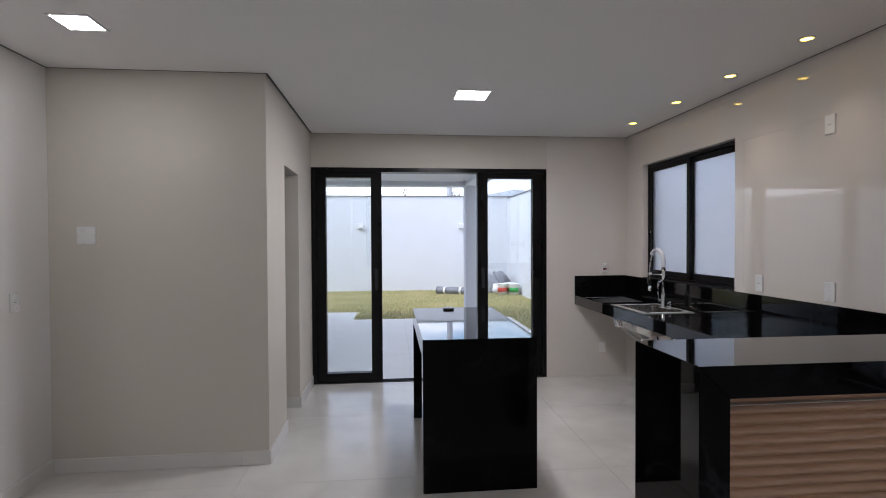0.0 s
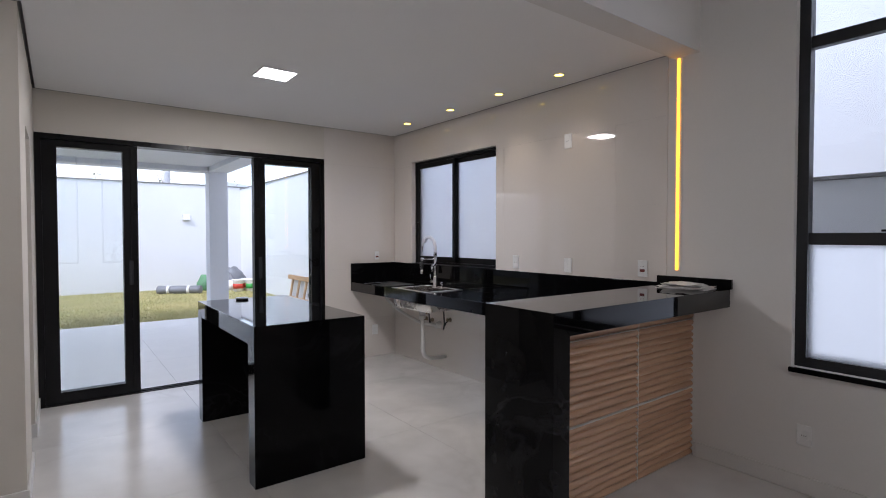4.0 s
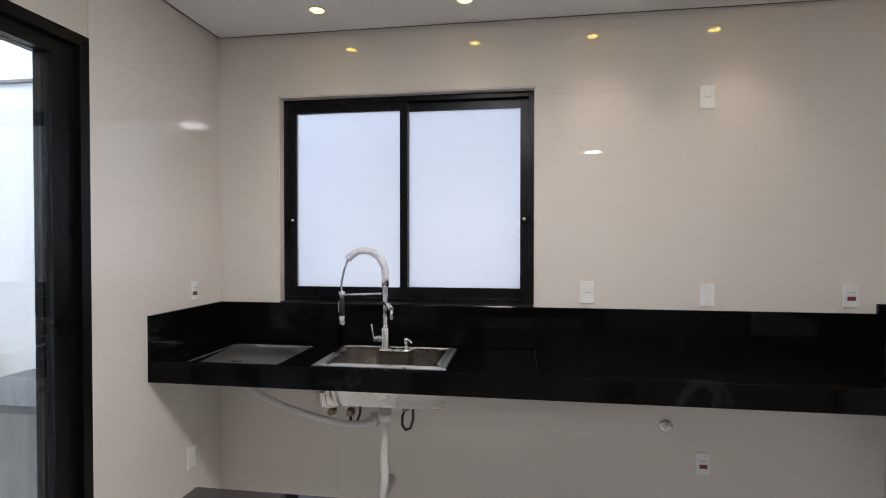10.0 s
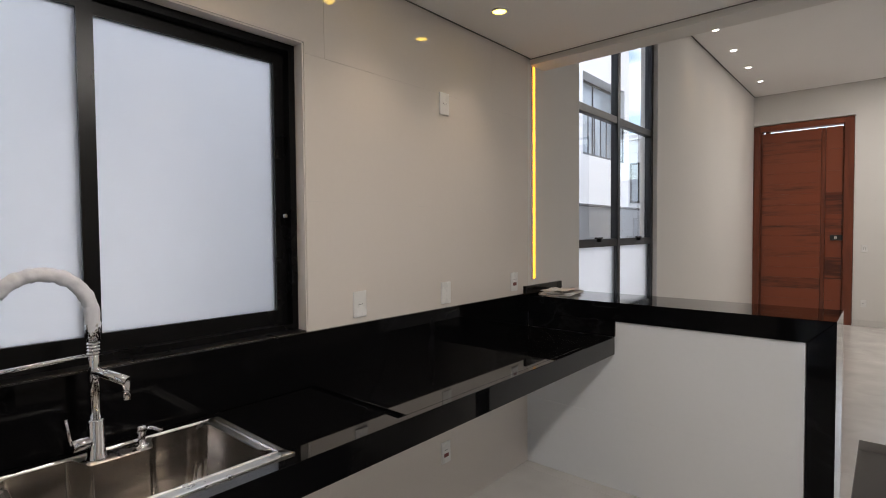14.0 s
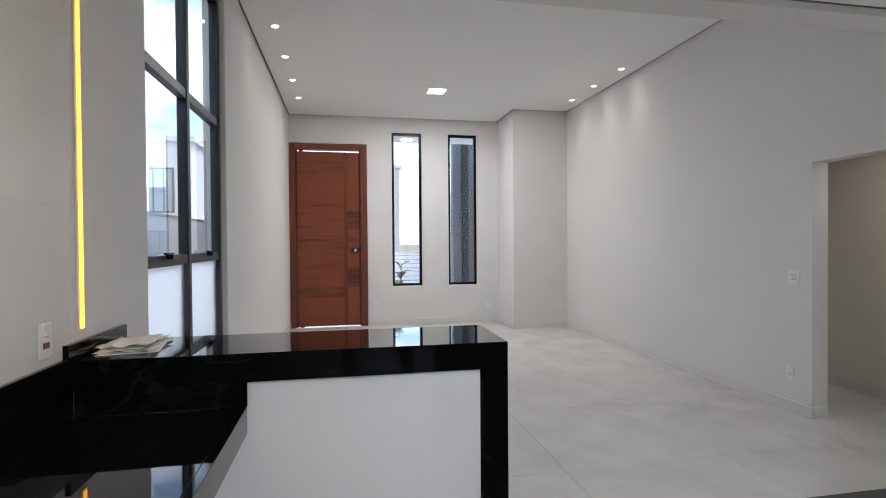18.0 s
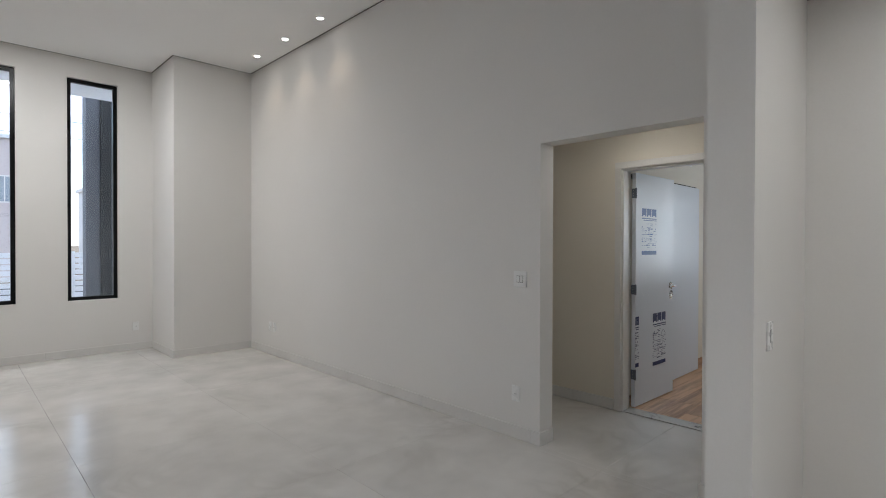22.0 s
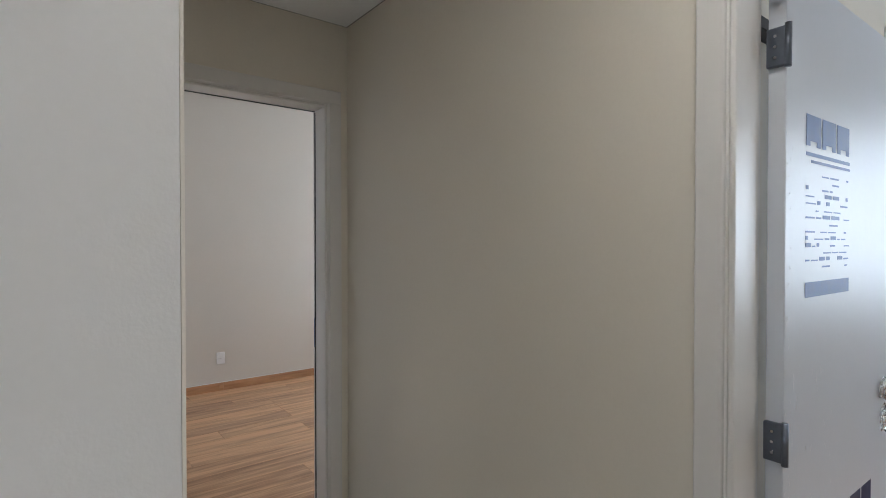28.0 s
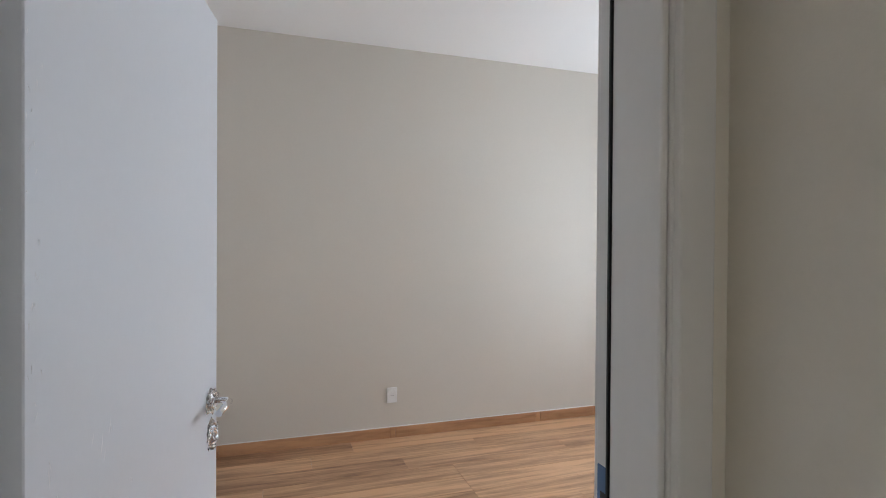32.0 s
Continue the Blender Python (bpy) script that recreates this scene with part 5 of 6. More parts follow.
gw = wall("garden_wall_back", "y", 16.6, 16.75, -7.4, 3.57, -0.16, 2.88, (), WHITE_WALL, "white rendered garden wall")
wall("garden_wall_side", "x", 3.57, 3.72, 3.2, 16.75, -0.16, 2.82, (), WHITE_WALL, "white rendered garden wall")
wall("garden_wall_front", "x", 3.57, 3.72, -14, 3.2, -0.16, 1.83, (), WHITE_WALL, "white rendered boundary wall")
wall("garden_wall_west", "x", -7.6, -7.45, -14, 16.75, -0.16, 2.88, (), WHITE_WALL, "white rendered boundary wall")
solid("wall_coping", box(-7.6, 3.74, 16.57, 16.78, 2.882, 2.91, 0.004), STONE_EDGE, "grey stone coping on the garden wall", "coping", kind="structure")
solid("wall_coping", box(3.54, 3.75, 3.2, 16.56, 2.822, 2.85, 0.004), STONE_EDGE, "grey stone coping on the garden wall", "coping", kind="structure")
solid("wall_coping", box(3.54, 3.75, -14, 3.19, 1.832, 1.86, 0.004), STONE_EDGE, "grey stone coping on the boundary wall", "coping", kind="structure")
solid("porch_column", box(1.32, 1.62, 10.26, 10.55, -0.02, 2.63), WHITE_WALL, "white terrace column", "column", kind="structure")
skirting("baseboard", "y", 10.247, 10.26, 1.31, 1.63, 0.1)
skirting("baseboard", "x", 1.62, 1.633, 10.26, 10.55, 0.1)
solid("porch_roof", box(-7.4, 1.66, YN + 0.152, 10.65, 2.63, 2.95), WHITE_WALL, "white terrace roof slab", "roof", kind="structure")
solid("porch_beam", box(1.32, 1.64, YN + 0.152, 10.62, 2.55, 2.63), WHITE_WALL, "white terrace edge beam", "beam", kind="structure")
solid("porch_beam", box(-7.4, 1.315, 10.30, 10.62, 2.55, 2.63), WHITE_WALL, "white terrace edge beam", "beam", kind="structure")


def wall_lamp(x):
    w = thing("garden_wall_lamp", (x, 16.6, 1.95), "small white up-and-down garden wall lamp", "wall lamp", "garden wall lamps")
    part("body", box(x - 0.09, x + 0.09, 16.49, 16.6, 1.89, 2.05, 0.012), WHITE_PLASTIC, w)
    part("lens", box(x - 0.07, x + 0.07, 16.51, 16.58, 1.882, 1.8895, 0.002), GREY_PLASTIC, w)


for x in (-1.02, 2.1, -4.2):
    wall_lamp(x)

bbq = thing("outdoor_counter", (2.3, 7.1, -0.03), "grey combed-render outdoor counter with dark stone top", "counter")
part("body", box(2.02, 2.62, 6.64, 7.60, -0.10, 0.60, 0.008), TEXTURED, bbq)
part("top", box(2.0, 2.66, 6.62, 7.62, 0.601, 0.645, 0.004), STONE_EDGE, bbq, "dark stone top")

tarp = thing("rolled_tarp", (1.7, 15.3, -0.03), "dark grey tarpaulin roll tied with pale straps", "tarpaulin roll")
rnd = random.Random(2)
a, b = Vector((1.25, 15.55, 0.09)), Vector((2.15, 15.05, 0.09))
bm = tube([a.lerp(b, k / 10) for k in range(11)], 0.13, 14, True, [rnd.uniform(0.115, 0.14) for _ in range(11)])
for v in bm.verts:
    v.co.z = -0.03 + (v.co.z + 0.04) * 0.8
part("roll", bm, TARP, tarp)
for k in (0.25, 0.72):
    p = a.lerp(b, k)
    d = (b - a).normalized() * 0.03
    st = tube([p - d, p + d], 0.142, 14)
    for v in st.verts:
        v.co.z = -0.03 + (v.co.z + 0.04) * 0.8
    part("strap", st, WHITE_PLASTIC, tarp, "pale strap")


def sack(name, at, r, squash, mat, label, seed):
    q = random.Random(seed)
    bm = bmesh.new()
    bmesh.ops.create_icosphere(bm, subdivisions=3, radius=1)
    for v in bm.verts:
        n = noise.noise(v.co * 1.7 + Vector((seed, 0, 0))) * 0.35 + noise.noise(v.co * 4.5 + Vector((0, seed, 0))) * 0.13
        v.co = Vector((v.co.x * r[0], v.co.y * r[1], max(v.co.z, -0.55) * r[2])) * (1 + n)
        v.co.z = max(v.co.z, -0.5 * r[2])
    low = min(v.co.z for v in bm.verts)
    bmesh.ops.transform(bm, matrix=Matrix.Translation((at[0], at[1], at[2] - low)), verts=bm.verts)
    for f in bm.faces:
        f.smooth = True
    return solid(name, bm, mat, label, "sack", "sacks by the wall")


sack("rubble_sack", (2.75, 15.6, -0.035), (0.36, 0.3, 0.36), 1, BAG_GREY, "crumpled dark grey plastic sack", 3)
sack("rubble_sack", (3.15, 15.85, -0.035), (0.33, 0.28, 0.40), 1, TARP, "full dark grey plastic sack", 8)
sack("rubble_sack", (2.45, 15.85, -0.035), (0.26, 0.25, 0.28), 1, BAG_GREEN, "green woven sack beside grey sacks", 12)
sack("rubble_sack", (2.95, 15.45, -0.035), (0.22, 0.2, 0.22), 1, WHITE_PLASTIC, "small white plastic bag", 15)


def bucket(x, y, mat, label):
    b = thing("paint_bucket", (x, y, -0.035), label, "bucket", "paint buckets")
    part("body", lathe([(0.125, 0), (0.145, 0.30), (0.15, 0.31)], 20, Matrix.Translation((x, y, -0.035))), WHITE_PLASTIC, b)
    part("label_band", lathe([(0.1335, 0.09), (0.1425, 0.22)], 20, Matrix.Translation((x, y, -0.035))), mat, b, "coloured label")
    part("lid", lathe([(0.154, 0.30), (0.154, 0.325), (0.14, 0.33)], 20, Matrix.Translation((x, y, -0.035))), WHITE_PLASTIC, b)


bucket(3.05, 14.95, BUCKET_RED, "white paint bucket with red label")
bucket(3.35, 14.85, BUCKET_GREEN, "green paint bucket with lid")
bucket(3.32, 15.2, BUCKET_RED, "white paint bucket with red label")

ld = thing("wooden_ladder", (3.45, 10.6, -0.03), "raw wooden ladder lying on edge against the wall", "ladder")
for z in (0.01, 0.50):
    part("rail", box(3.46, 3.53, 8.9, 12.4, z - 0.035, z + 0.055, 0.004), LADDER_WOOD, ld)
for k in range(9):
    y = 9.05 + k * 0.4
    m = Matrix.Translation((3.495, y, 0.27)) @ Matrix.Rotation(radians(24), 4, "X")
    part("rung", box(-0.016, 0.016, -0.032, 0.032, -0.25, 0.25, 0.003, m), LADDER_WOOD, ld)
part("plank", box(3.40, 3.455, 9.6, 10.4, 0.02, 0.12, 0.004), LADDER_WOOD, ld)

# front yard
solid("front_paving", box(-7.2, 3.55, -9.5, YS - 0.19, -0.15, -0.03), PORCH_FLOOR, "pale front paving", "pavement", kind="structure")
solid("road", box(-60, 60, -22, -14.2, -0.155, -0.13), ASPHALT, "asphalt street before the house", "road", kind="structure")
solid("front_canopy", box(-3.0, 3.5, -5.75, YS - 0.19, 3.57, 3.8), WHITE_WALL, "white entrance canopy", "canopy", kind="structure")
fin = thing("front_fin", (-1.1, -6.7, -0.03), "blue-grey front wall fin with a dark stone column", "wall", kind="structure")
part("panel", box(-1.045, -0.85, -7.0, -6.72, -0.03, 4.3), FIN_GREY, fin)
part("column", box(-1.19, -1.048, -7.05, -6.66, -0.03, 4.3), DARK_WALL, fin, "dark streaked stone column")
part("panel", box(-1.9, -1.193, -7.0, -6.74, -0.03, 4.3), FIN_GREY, fin)
fence = thing("front_fence", (0.2, -9.4, -0.03), "white horizontal slatted front fence", "fence")
for k in range(11):
    part("slat", box(-2.6, 3.5, -9.42, -9.395, 0.02 + k * 0.115, 0.02 + k * 0.115 + 0.095, 0.003, segments=1), WHITE_WALL, fence)
for k in range(5):
    part("post", box(-2.6 + k * 1.5, -2.54 + k * 1.5, -9.48, -9.4205, -0.03, 1.29), WHITE_WALL, fence)


def plant(x, y, z, seed, n=9):
    r = random.Random(seed)
    p = thing("potted_shrub", (x, y, z), "young shrub with broad dark purplish leaves", "plant")
    part("pot", lathe([(0.16, 0), (0.2, 0.3), (0.21, 0.32), (0.18, 0.31)], 20, Matrix.Translation((x, y, z))), GREY_RENDER, p)
    part("stem", tube([(x, y, z + 0.3), (x + 0.02, y, z + 0.6), (x - 0.02, y + 0.02, z + 1.12)], 0.012, 8), BARK, p)
    for i in range(n):
        a, t = r.uniform(0, 6.28), r.uniform(0.5, 1.35)
        L, w = r.uniform(0.22, 0.33), r.uniform(0.045, 0.07)
        bm = bmesh.new()
        rows = []
        for k in range(7):
            s = k / 6
            half = w * math.sin(math.pi * min(1, s * 0.95 + 0.04)) ** 0.8
            up = L * s * math.sin(t) - 0.12 * s * s
            out = L * s * math.cos(t)
            rows.append([bm.verts.new((out, q * half, up + abs(q) * half * 0.35)) for q in (-1, 0, 1)])
        for u, v in zip(rows, rows[1:]):
            for q in (0, 1):
                bm.faces.new((u[q], u[q + 1], v[q + 1], v[q])).smooth = True
        bmesh.ops.transform(bm, matrix=Matrix.Translation((x - 0.01, y + 0.01, z + 0.60 + 0.52 * i / n)) @ Matrix.Rotation(a, 4, "Z"), verts=bm.verts)
        part("leaf", bm, LEAF, p)


plant(0.50, -5.5, -0.03, 4, 11)


def house(name, x0, x1, y0, y1, h, mat, windows, label, face, trim=GREY_METAL):
    """A neighbouring house: walls, roof edge and its windows, given as (along, z0, z1, width) on one face."""
    o = thing(name, ((x0 + x1) / 2, (y0 + y1) / 2, -0.16), label, "house")
    part("wall", box(x0, x1, y0, y1, -0.16, h), mat, o)
    part("roof", box(x0 - 0.15, x1 + 0.15, y0 - 0.15, y1 + 0.15, h + 0.001, h + 0.18, 0.01), WHITE_WALL, o)
    for a, z0, z1, w in windows:
        d = {"W": x0, "E": x1, "N": y1, "S": y0}[face]
        s = -1 if face in "WS" else 1
        ax = "x" if face in "WE" else "y"
        lo, hi = sorted((d - s * 0.02, d + s * 0.05))
        win = part("window", ring_frame(ax, lo, hi, a - w / 2, a + w / 2, z0, z1, 0.06), trim, o)
        q = (d + s * 0.004, d + s * 0.012)
        lo, hi = min(q), max(q)
        part("pane", box(*((lo, hi, a - w / 2 + 0.06, a + w / 2 - 0.06) if ax == "x" else (a - w / 2 + 0.06, a + w / 2 - 0.06, lo, hi)), z0 + 0.06, z1 - 0.06), FAR_GLASS, win)
        for k in (0.33, 0.67):
            u = a - w / 2 + w * k
            part("bar", box(*((d + s * 0.013, d + s * 0.04, u - 0.02, u + 0.02) if ax == "x" else (u - 0.02, u + 0.02, d + s * 0.013, d + s * 0.04)), z0 + 0.06, z1 - 0.06), trim, win)
    return o


# white house next door with a deep window recess behind bars
nb = thing("neighbour_house", (9.3, 0.5, -0.16), "tall white neighbouring house with a deep barred window", "house")
part("wall", wall_grid("x", 5.6, 5.95, -6.9, 8.0, -0.16, 8.2, [(-6.62, -4.40, 3.14, 4.86)]), WHITE_WALL, nb)
part("wall", box(5.951, 13, -6.9, 8.0, -0.16, 8.2), WHITE_WALL, nb)
part("roof", box(5.45, 13.15, -7.05, 8.15, 8.201, 8.38, 0.01), WHITE_WALL, nb)
nw = part("window", ring_frame("x", 5.88, 5.94, -6.62, -4.40, 3.14, 4.86, 0.05), GREY_METAL, nb, "wide grey-framed recessed window")
for y0, y1 in ((-6.57, -5.53), (-5.49, -4.45)):
    part("pane", box(5.905, 5.913, y0, y1, 3.19, 4.81), FAR_GLASS, nw)
part("bar", box(5.885, 5.935, -5.53, -5.49, 3.19, 4.81), GREY_METAL, nw)
grille = part("grille", box(5.62, 5.65, -6.62, -4.40, 3.98, 4.02), GREY_METAL, nb, "pale metal window grille")
part("rail", box(5.62, 5.65, -6.62, -4.40, 3.16, 3.19), GREY_METAL, grille)
for k in range(8):
    part("upright", box(5.625, 5.645, -6.60 + k * 0.311, -6.58 + k * 0.311, 3.191, 3.979), GREY_METAL, grille)

house("neighbour_house", 6.3, 14, -21, -12.5, 4.7, WHITE_WALL, [(7.25, 2.5, 3.9, 0.9), (9.4, 2.5, 3.9, 1.2)], "white neighbouring house with dark windows", "N")
house("street_house", -1.65, 8.0, -34, -26, 6.0, PINK_RENDER, [(-0.85, 3.2, 4.4, 1.1), (3.6, 3.6, 4.7, 1.4)], "pale pinkish house across the street", "N", PVC)
house("street_house", -13, -5.2, -36, -27, 4.6, WHITE_WALL, [(-7, 1.0, 2.3, 1.6), (-10, 1.0, 2.3, 1.6)], "pale house across the street", "N")
for i, (p, q) in enumerate((((-40, -23.5, 7.2), (40, -23.5, 7.0)), ((-40, -23.5, 6.5), (40, -23.5, 6.3)), ((2.0, 19, 4.6), (14, 12, 5.4)))):
    pts = [(p[0] + (q[0] - p[0]) * k / 12, p[1] + (q[1] - p[1]) * k / 12, p[2] + (q[2] - p[2]) * k / 12 - 0.5 * (1 - (k / 6 - 1) ** 2)) for k in range(13)]
    for e in (p, q):
        pole = solid("utility_pole", tube([(e[0], e[1], -0.16), (e[0], e[1], e[2] + 0.3)], 0.12, 10, True, [0.14, 0.09]), GREY_RENDER, "grey concrete utility pole", "utility pole", "utility poles") if i != 1 else None
    solid("power_cable", tube(pts, 0.012, 6), DARK_PLASTIC, "black overhead power cable", "cable", "overhead cables")


def street_lamp(x, y, h, arm):
    o = thing("street_lamp", (x, y, -0.16), "tall grey street lamp with a curved arm beyond the wall", "street lamp")
    part("pole", tube([(x, y, -0.16), (x, y, h)], 0.1, 12, True, [0.13, 0.085]), GREY_RENDER, o)
    pts = [(x + arm * t, y, h - 0.85 + 0.65 * math.sin(t * 1.45)) for t in [k / 10 for k in range(11)]]
    part("arm", tube(pts, 0.03, 8), GREY_METAL, o)
    e = pts[-1]
    part("lamp_head", box(e[0] - 0.05, e[0] + 0.3, e[1] - 0.09, e[1] + 0.09, e[2] - 0.04, e[2] + 0.04, 0.025), GREY_METAL, o, "flat grey lamp head")


street_lamp(9.5, 22.5, 5.45, 0.75)


def tree(x, y, h, seed):
    r = random.Random(seed)
    t = thing("tree", (x, y, -0.16), "thin nearly bare tree beyond the garden wall", "tree", "trees beyond the wall")
    pts = [(x + r.uniform(-0.1, 0.1) * k, y + r.uniform(-0.1, 0.1) * k, -0.16 + h * k / 5) for k in range(6)]
    part("trunk", tube(pts, 0.1, 8, True, [0.11 - 0.016 * k for k in range(6)]), BARK, t)
    leaves = bmesh.new()
    for i in range(12):
        k = r.uniform(0.35, 0.95)
        base = Vector(pts[int(k * 5)])
        tip = base + Vector((r.uniform(-1, 1) * 0.9, r.uniform(-1, 1) * 0.9, r.uniform(0.5, 1.6)))
        mid = base.lerp(tip, 0.5) + Vector((r.uniform(-0.1, 0.1), r.uniform(-0.1, 0.1), 0.05))
        part("limb", tube([base, mid, tip], 0.02, 6, True, [0.035, 0.022, 0.008]), BARK, t)
        for j in range(10):
            c = mid.lerp(tip, r.uniform(0, 1.15)) + Vector((r.uniform(-1, 1), r.uniform(-1, 1), r.uniform(-1, 1))) * 0.22
            d, e = Vector((r.uniform(-1, 1), r.uniform(-1, 1), r.uniform(-1, 1))) * 0.06, Vector((r.uniform(-1, 1), r.uniform(-1, 1), r.uniform(-1, 1))) * 0.06
            leaves.faces.new([leaves.verts.new(c + v) for v in (d, e, -d, -e)])
    part("crown", leaves, FAR_GREEN, t)


for i, (x, y, h) in enumerate(((2.2, 23, 4.6), (3.8, 25, 5.2), (0.4, 26, 4.8), (5.6, 24, 4.4), (-2.4, 25, 4.6), (-4.5, 27, 5.0), (7.4, 26, 5.0))):
    tree(x, y + 8, h * 0.92, i + 3)

hill = bmesh.new()
rows = []
for k in range(41):
    x = -220 + k * 11
    z = 20 + 5 * noise.noise(Vector((k * 0.21, 0.3, 0))) + 2.5 * noise.noise(Vector((k * 0.9, 2.3, 0)))
    rows.append((hill.verts.new((x, 210, -0.2)), hill.verts.new((x, 225, z)), hill.verts.new((x, 260, -0.2))))
for u, v in zip(rows, rows[1:]):
    hill.faces.new((u[0], v[0], v[1], u[1]))
    hill.faces.new((u[1], v[1], v[2], u[2]))
solid("far_hill", hill, FAR_RIDGE, "distant wooded ridge", "hill", kind="structure")

# ---------------------------------------------------------------- tiles and planks
DATA = {}


def piece(name, w, d, h, mat, place, parent, bevel=0.0012):
    """A flat piece w x d x h whose corner stands at place; alike pieces share their mesh."""
    key = (name, round(w, 4), round(d, 4), round(h, 4), mat.name)
    if key not in DATA:
        bm = box(0, w, 0, d, 0, h)
        if bevel:
            top = [e for e in bm.edges if all(v.co.z > h - 1e-6 for v in e.verts)] if h < min(w, d) else []
            if top:
                bmesh.ops.bevel(bm, geom=top, offset=bevel, segments=1, affect="EDGES")
        DATA[key] = mesh_of(name, bm, mat)
    ob = new(name, DATA[key])
    ob.parent = parent
    ob.matrix_basis = Matrix.Translation(place) if not isinstance(place, Matrix) else place
    return ob


def tile_floor(parent, x0, x1, y0, y1, ox, oy, size, mat, z=-0.006, h=0.006, joint=0.0014):
    i = math.floor((x0 - ox) / size)
    while ox + i * size < x1 - 0.01:
        a, b = max(x0, ox + i * size + joint / 2), min(x1, ox + (i + 1) * size - joint / 2)
        j = math.floor((y0 - oy) / size)
        while oy + j * size < y1 - 0.01:
            c, d = max(y0, oy + j * size + joint / 2), min(y1, oy + (j + 1) * size - joint / 2)
            if b - a > 0.02 and d - c > 0.02:
                piece("tile", b - a, d - c, h, mat, (a, c, z), parent)
            j += 1
        i += 1


tile_floor(floor, XW, XE, YS, YN, -1.04, 0.38, 1.2, FLOOR_TILE)
tile_floor(floor, HALL_X, XW, HALL_Y, 2.6, -1.04, 0.38, 1.2, FLOOR_TILE)
porch = bpy.data.objects["porch_floor"]
tile_floor(porch, -3.6, 2.28, YN + 0.136, 10.75, -1.04, 0.38, 1.2, PORCH_FLOOR, -0.02, 0.008)


def plank_floor(parent, x0, x1, y0, y1, seed, width=0.195, length=1.2):
    r = random.Random(seed)
    y = y0
    while y < y1 - 0.01:
        w = min(width, y1 - y) - 0.0015
        x = x0 - r.choice((0.0, 0.3, 0.6, 0.9)) - 0.001
        while x < x1 - 0.01:
            a, b = max(x, x0), min(x + length - 0.0015, x1)
            if b - a > 0.01:
                piece("plank", b - a, w, 0.004, PLANK_X, (a, y, -0.004), parent, 0.0008)
            x += length
        y += width


plank_floor(floor_bed, -6.4, XW - 0.155, -3.84, HALL_Y - 0.15, 7)
plank_floor(floor_room, -7.1, HALL_X - 0.15, 0.94, 4.36, 9)


def tile_wall(parent, axis, d, out, a_list, z_list, holes, mat, thick=0.006, joint=0.0005):
    """Wall tiles in a grid, cut round holes (a0, a1, z0, z1). d: the wall's face; out: the way they stand proud."""
    for a0, a1 in zip(a_list, a_list[1:]):
        for z0, z1 in zip(z_list, z_list[1:]):
            cells = [(a0 + joint / 2, a1 - joint / 2, z0 + joint / 2, z1 - joint / 2)]
            for h in holes:
                nxt = []
                for c in cells:
                    if h[0] >= c[1] or h[1] <= c[0] or h[2] >= c[3] or h[3] <= c[2]:
                        nxt.append(c)
                        continue
                    lo, hi = max(c[2], h[2]), min(c[3], h[3])
                    for q in ((c[0], c[1], c[2], lo), (c[0], c[1], hi, c[3]), (c[0], max(c[0], h[0]), lo, hi), (min(c[1], h[1]), c[1], lo, hi)):
                        if q[1] - q[0] > 0.004 and q[3] - q[2] > 0.004:
                            nxt.append(q)
                cells = nxt
            for c in cells:
                e0, e1 = sorted((d, d + out * thick))
                size = (e1 - e0, c[1] - c[0], c[3] - c[2]) if axis == "x" else (c[1] - c[0], e1 - e0, c[3] - c[2])
                at = Matrix.Translation((e0, c[0], c[2]) if axis == "x" else (c[0], e0, c[2]))
                lean = pose(0, 0, 0, *((0, uneven.uniform(-0.05, 0.05), uneven.uniform(-0.09, 0.09)) if axis == "x" else (uneven.uniform(-0.05, 0.05), 0, uneven.uniform(-0.09, 0.09))))
                mid = Matrix.Translation([q / 2 for q in size])
                piece("tile", *size, mat, at @ mid @ lean @ mid.inverted(), parent, 0)


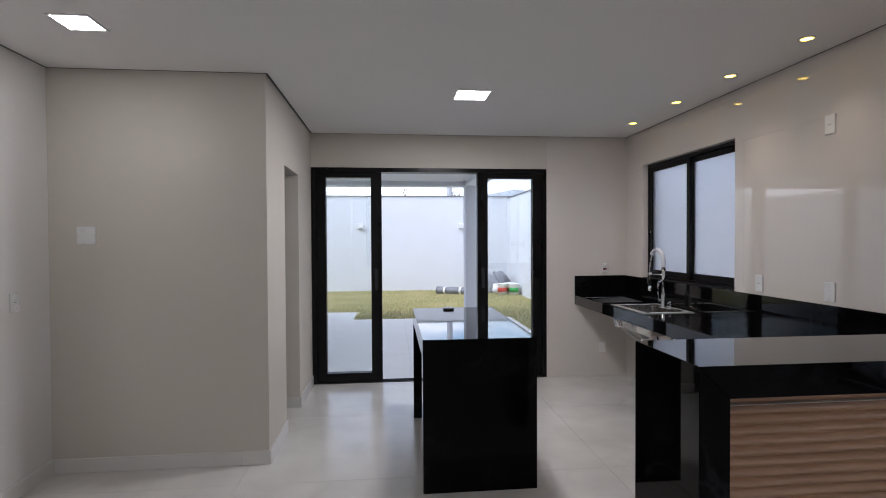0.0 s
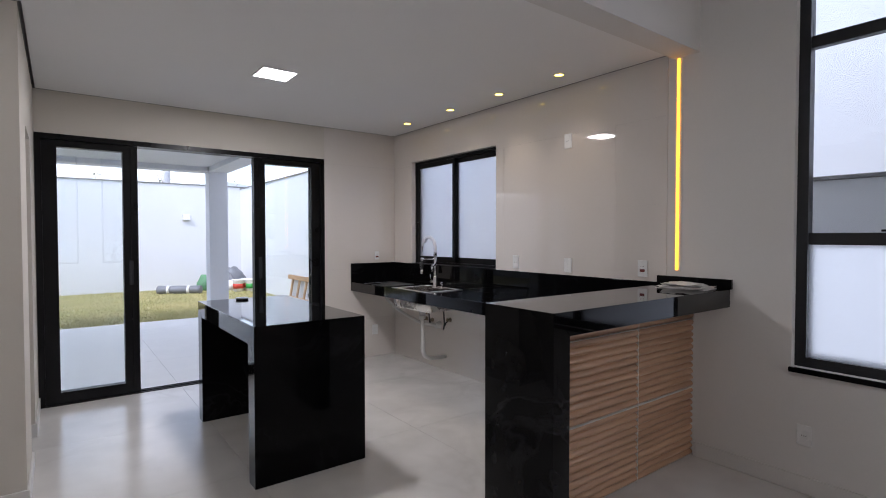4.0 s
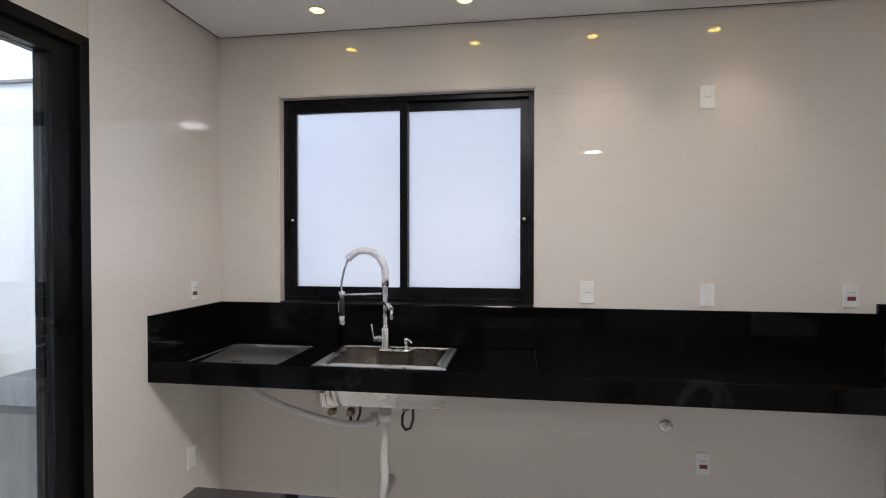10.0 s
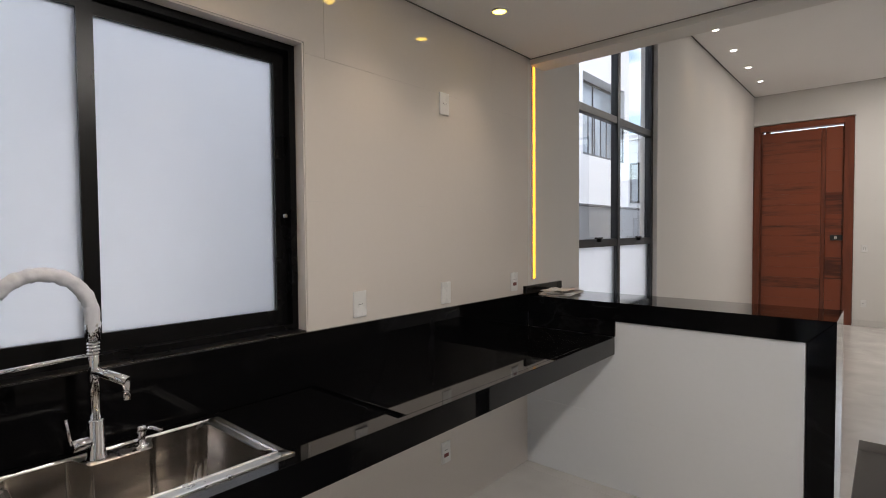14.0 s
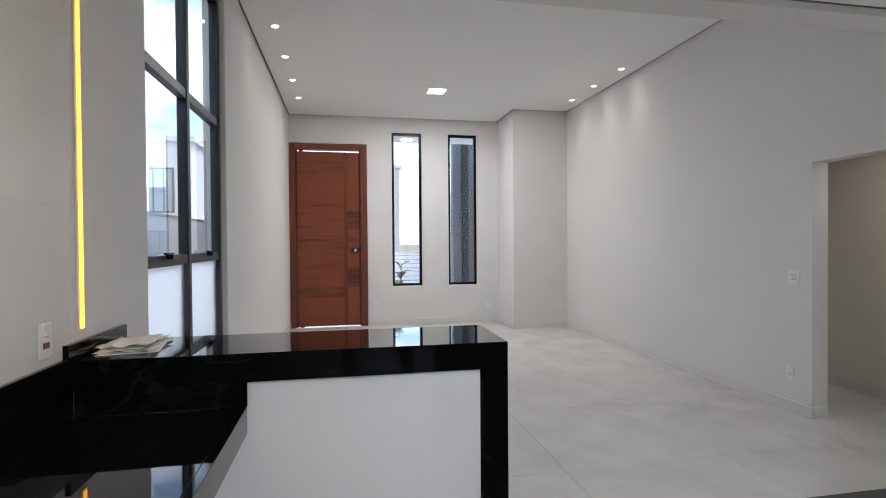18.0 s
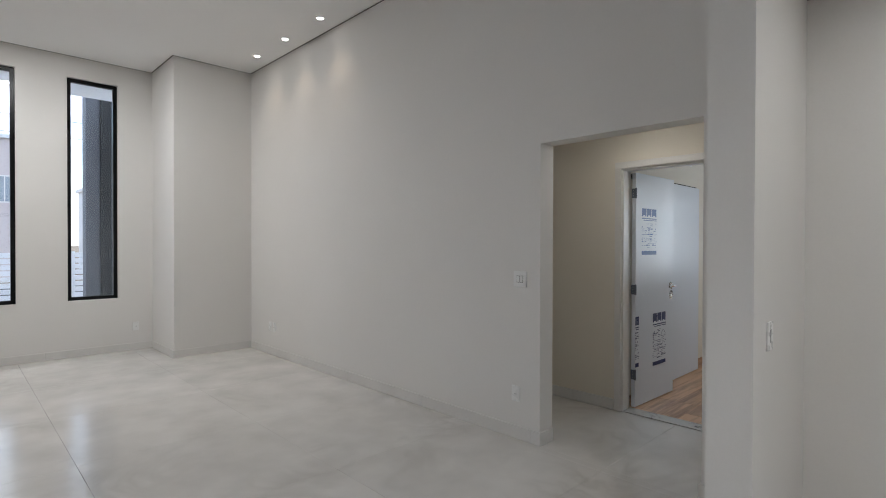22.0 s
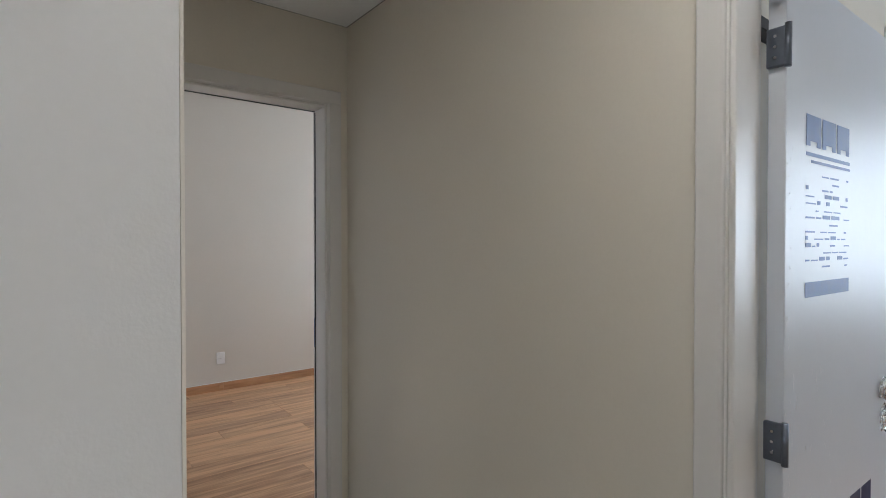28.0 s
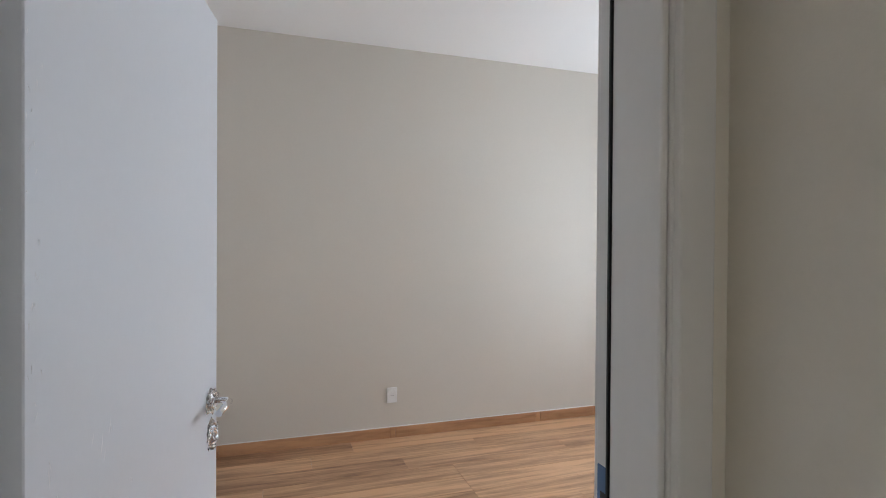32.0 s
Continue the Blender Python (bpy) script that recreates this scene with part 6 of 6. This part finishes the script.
uneven = random.Random(21)
EAST_Y = [2.686, 3.09, 4.29, 5.49, YN - 0.006]
EAST_Z = [0.0, 0.46, 1.06, 1.66, 2.26, HK + 0.0005]
tile_wall(wall_e, "x", XE, -1, EAST_Y, EAST_Z, [(4.39, 5.85, 1.124, 2.305)], WALL_TILE)
tile_wall(wall_n, "y", YN, -1, [1.634, XE], EAST_Z, [], WALL_TILE)
tile_wall(half, "y", 2.692, 1, [BX0 + 0.117, XE - 0.006], [0.0, 0.435, 0.998], [], WHITE_TILE)
# tiled reveals of the kitchen window
piece("tile", 0.055, 1.448, 0.006, WALL_TILE, (XE, 4.396, 2.299), wall_e, 0)
piece("tile", 0.055, 0.006, 1.173, WALL_TILE, (XE, 4.39, 1.126), wall_e, 0)
piece("tile", 0.055, 0.006, 1.173, WALL_TILE, (XE, 5.844, 1.126), wall_e, 0)


def ribbed_tile(x0, x1, z0, z1):
    """A wood-look tile with eleven rounded horizontal ribs."""
    bm = bmesh.new()
    n = max(2, round((z1 - z0) / 0.0405)) * 6
    prof = []
    for k in range(n + 1):
        z = z0 + (z1 - z0) * k / n
        prof.append((2.515 - 0.002 - 0.018 * abs(math.sin(math.pi * k / 6)) ** 0.8, z))
    cols = []
    for x in (x0, x1):
        cols.append([bm.verts.new((x, y, z)) for y, z in prof])
    for k in range(n):
        bm.faces.new((cols[0][k], cols[1][k], cols[1][k + 1], cols[0][k + 1]))
    back = [[bm.verts.new((x, 2.515, z)) for z in (z0, z1)] for x in (x0, x1)]
    bm.faces.new(cols[0] + back[0][::-1])
    bm.faces.new(cols[1][::-1] + back[1])
    bm.faces.new((cols[0][0], back[0][0], back[1][0], cols[1][0]))
    bm.faces.new((cols[0][-1], cols[1][-1], back[1][1], back[0][1]))
    return bm


for x0, x1 in ((BX0 + 0.117, 1.925), (1.928, XE - 0.003)):
    for z0, z1 in ((0.0, 0.448), (0.451, 0.898), (0.901, 0.998)):
        part("ribbed_tile", ribbed_tile(x0, x1, z0, z1), RIB_WOOD, half, "ribbed wood-look tile")
part("joint", box(1.9252, 1.9278, 2.494, 2.5145, 0.0, 0.998), CHALK, half, "pale grout joint")
for z in (0.4482, 0.8982):
    for x0, x1 in ((BX0 + 0.1175, 1.925), (1.928, XE - 0.0035)):
        part("joint", box(x0, x1, 2.494, 2.5145, z, z + 0.0026), CHALK, half, "pale grout joint")
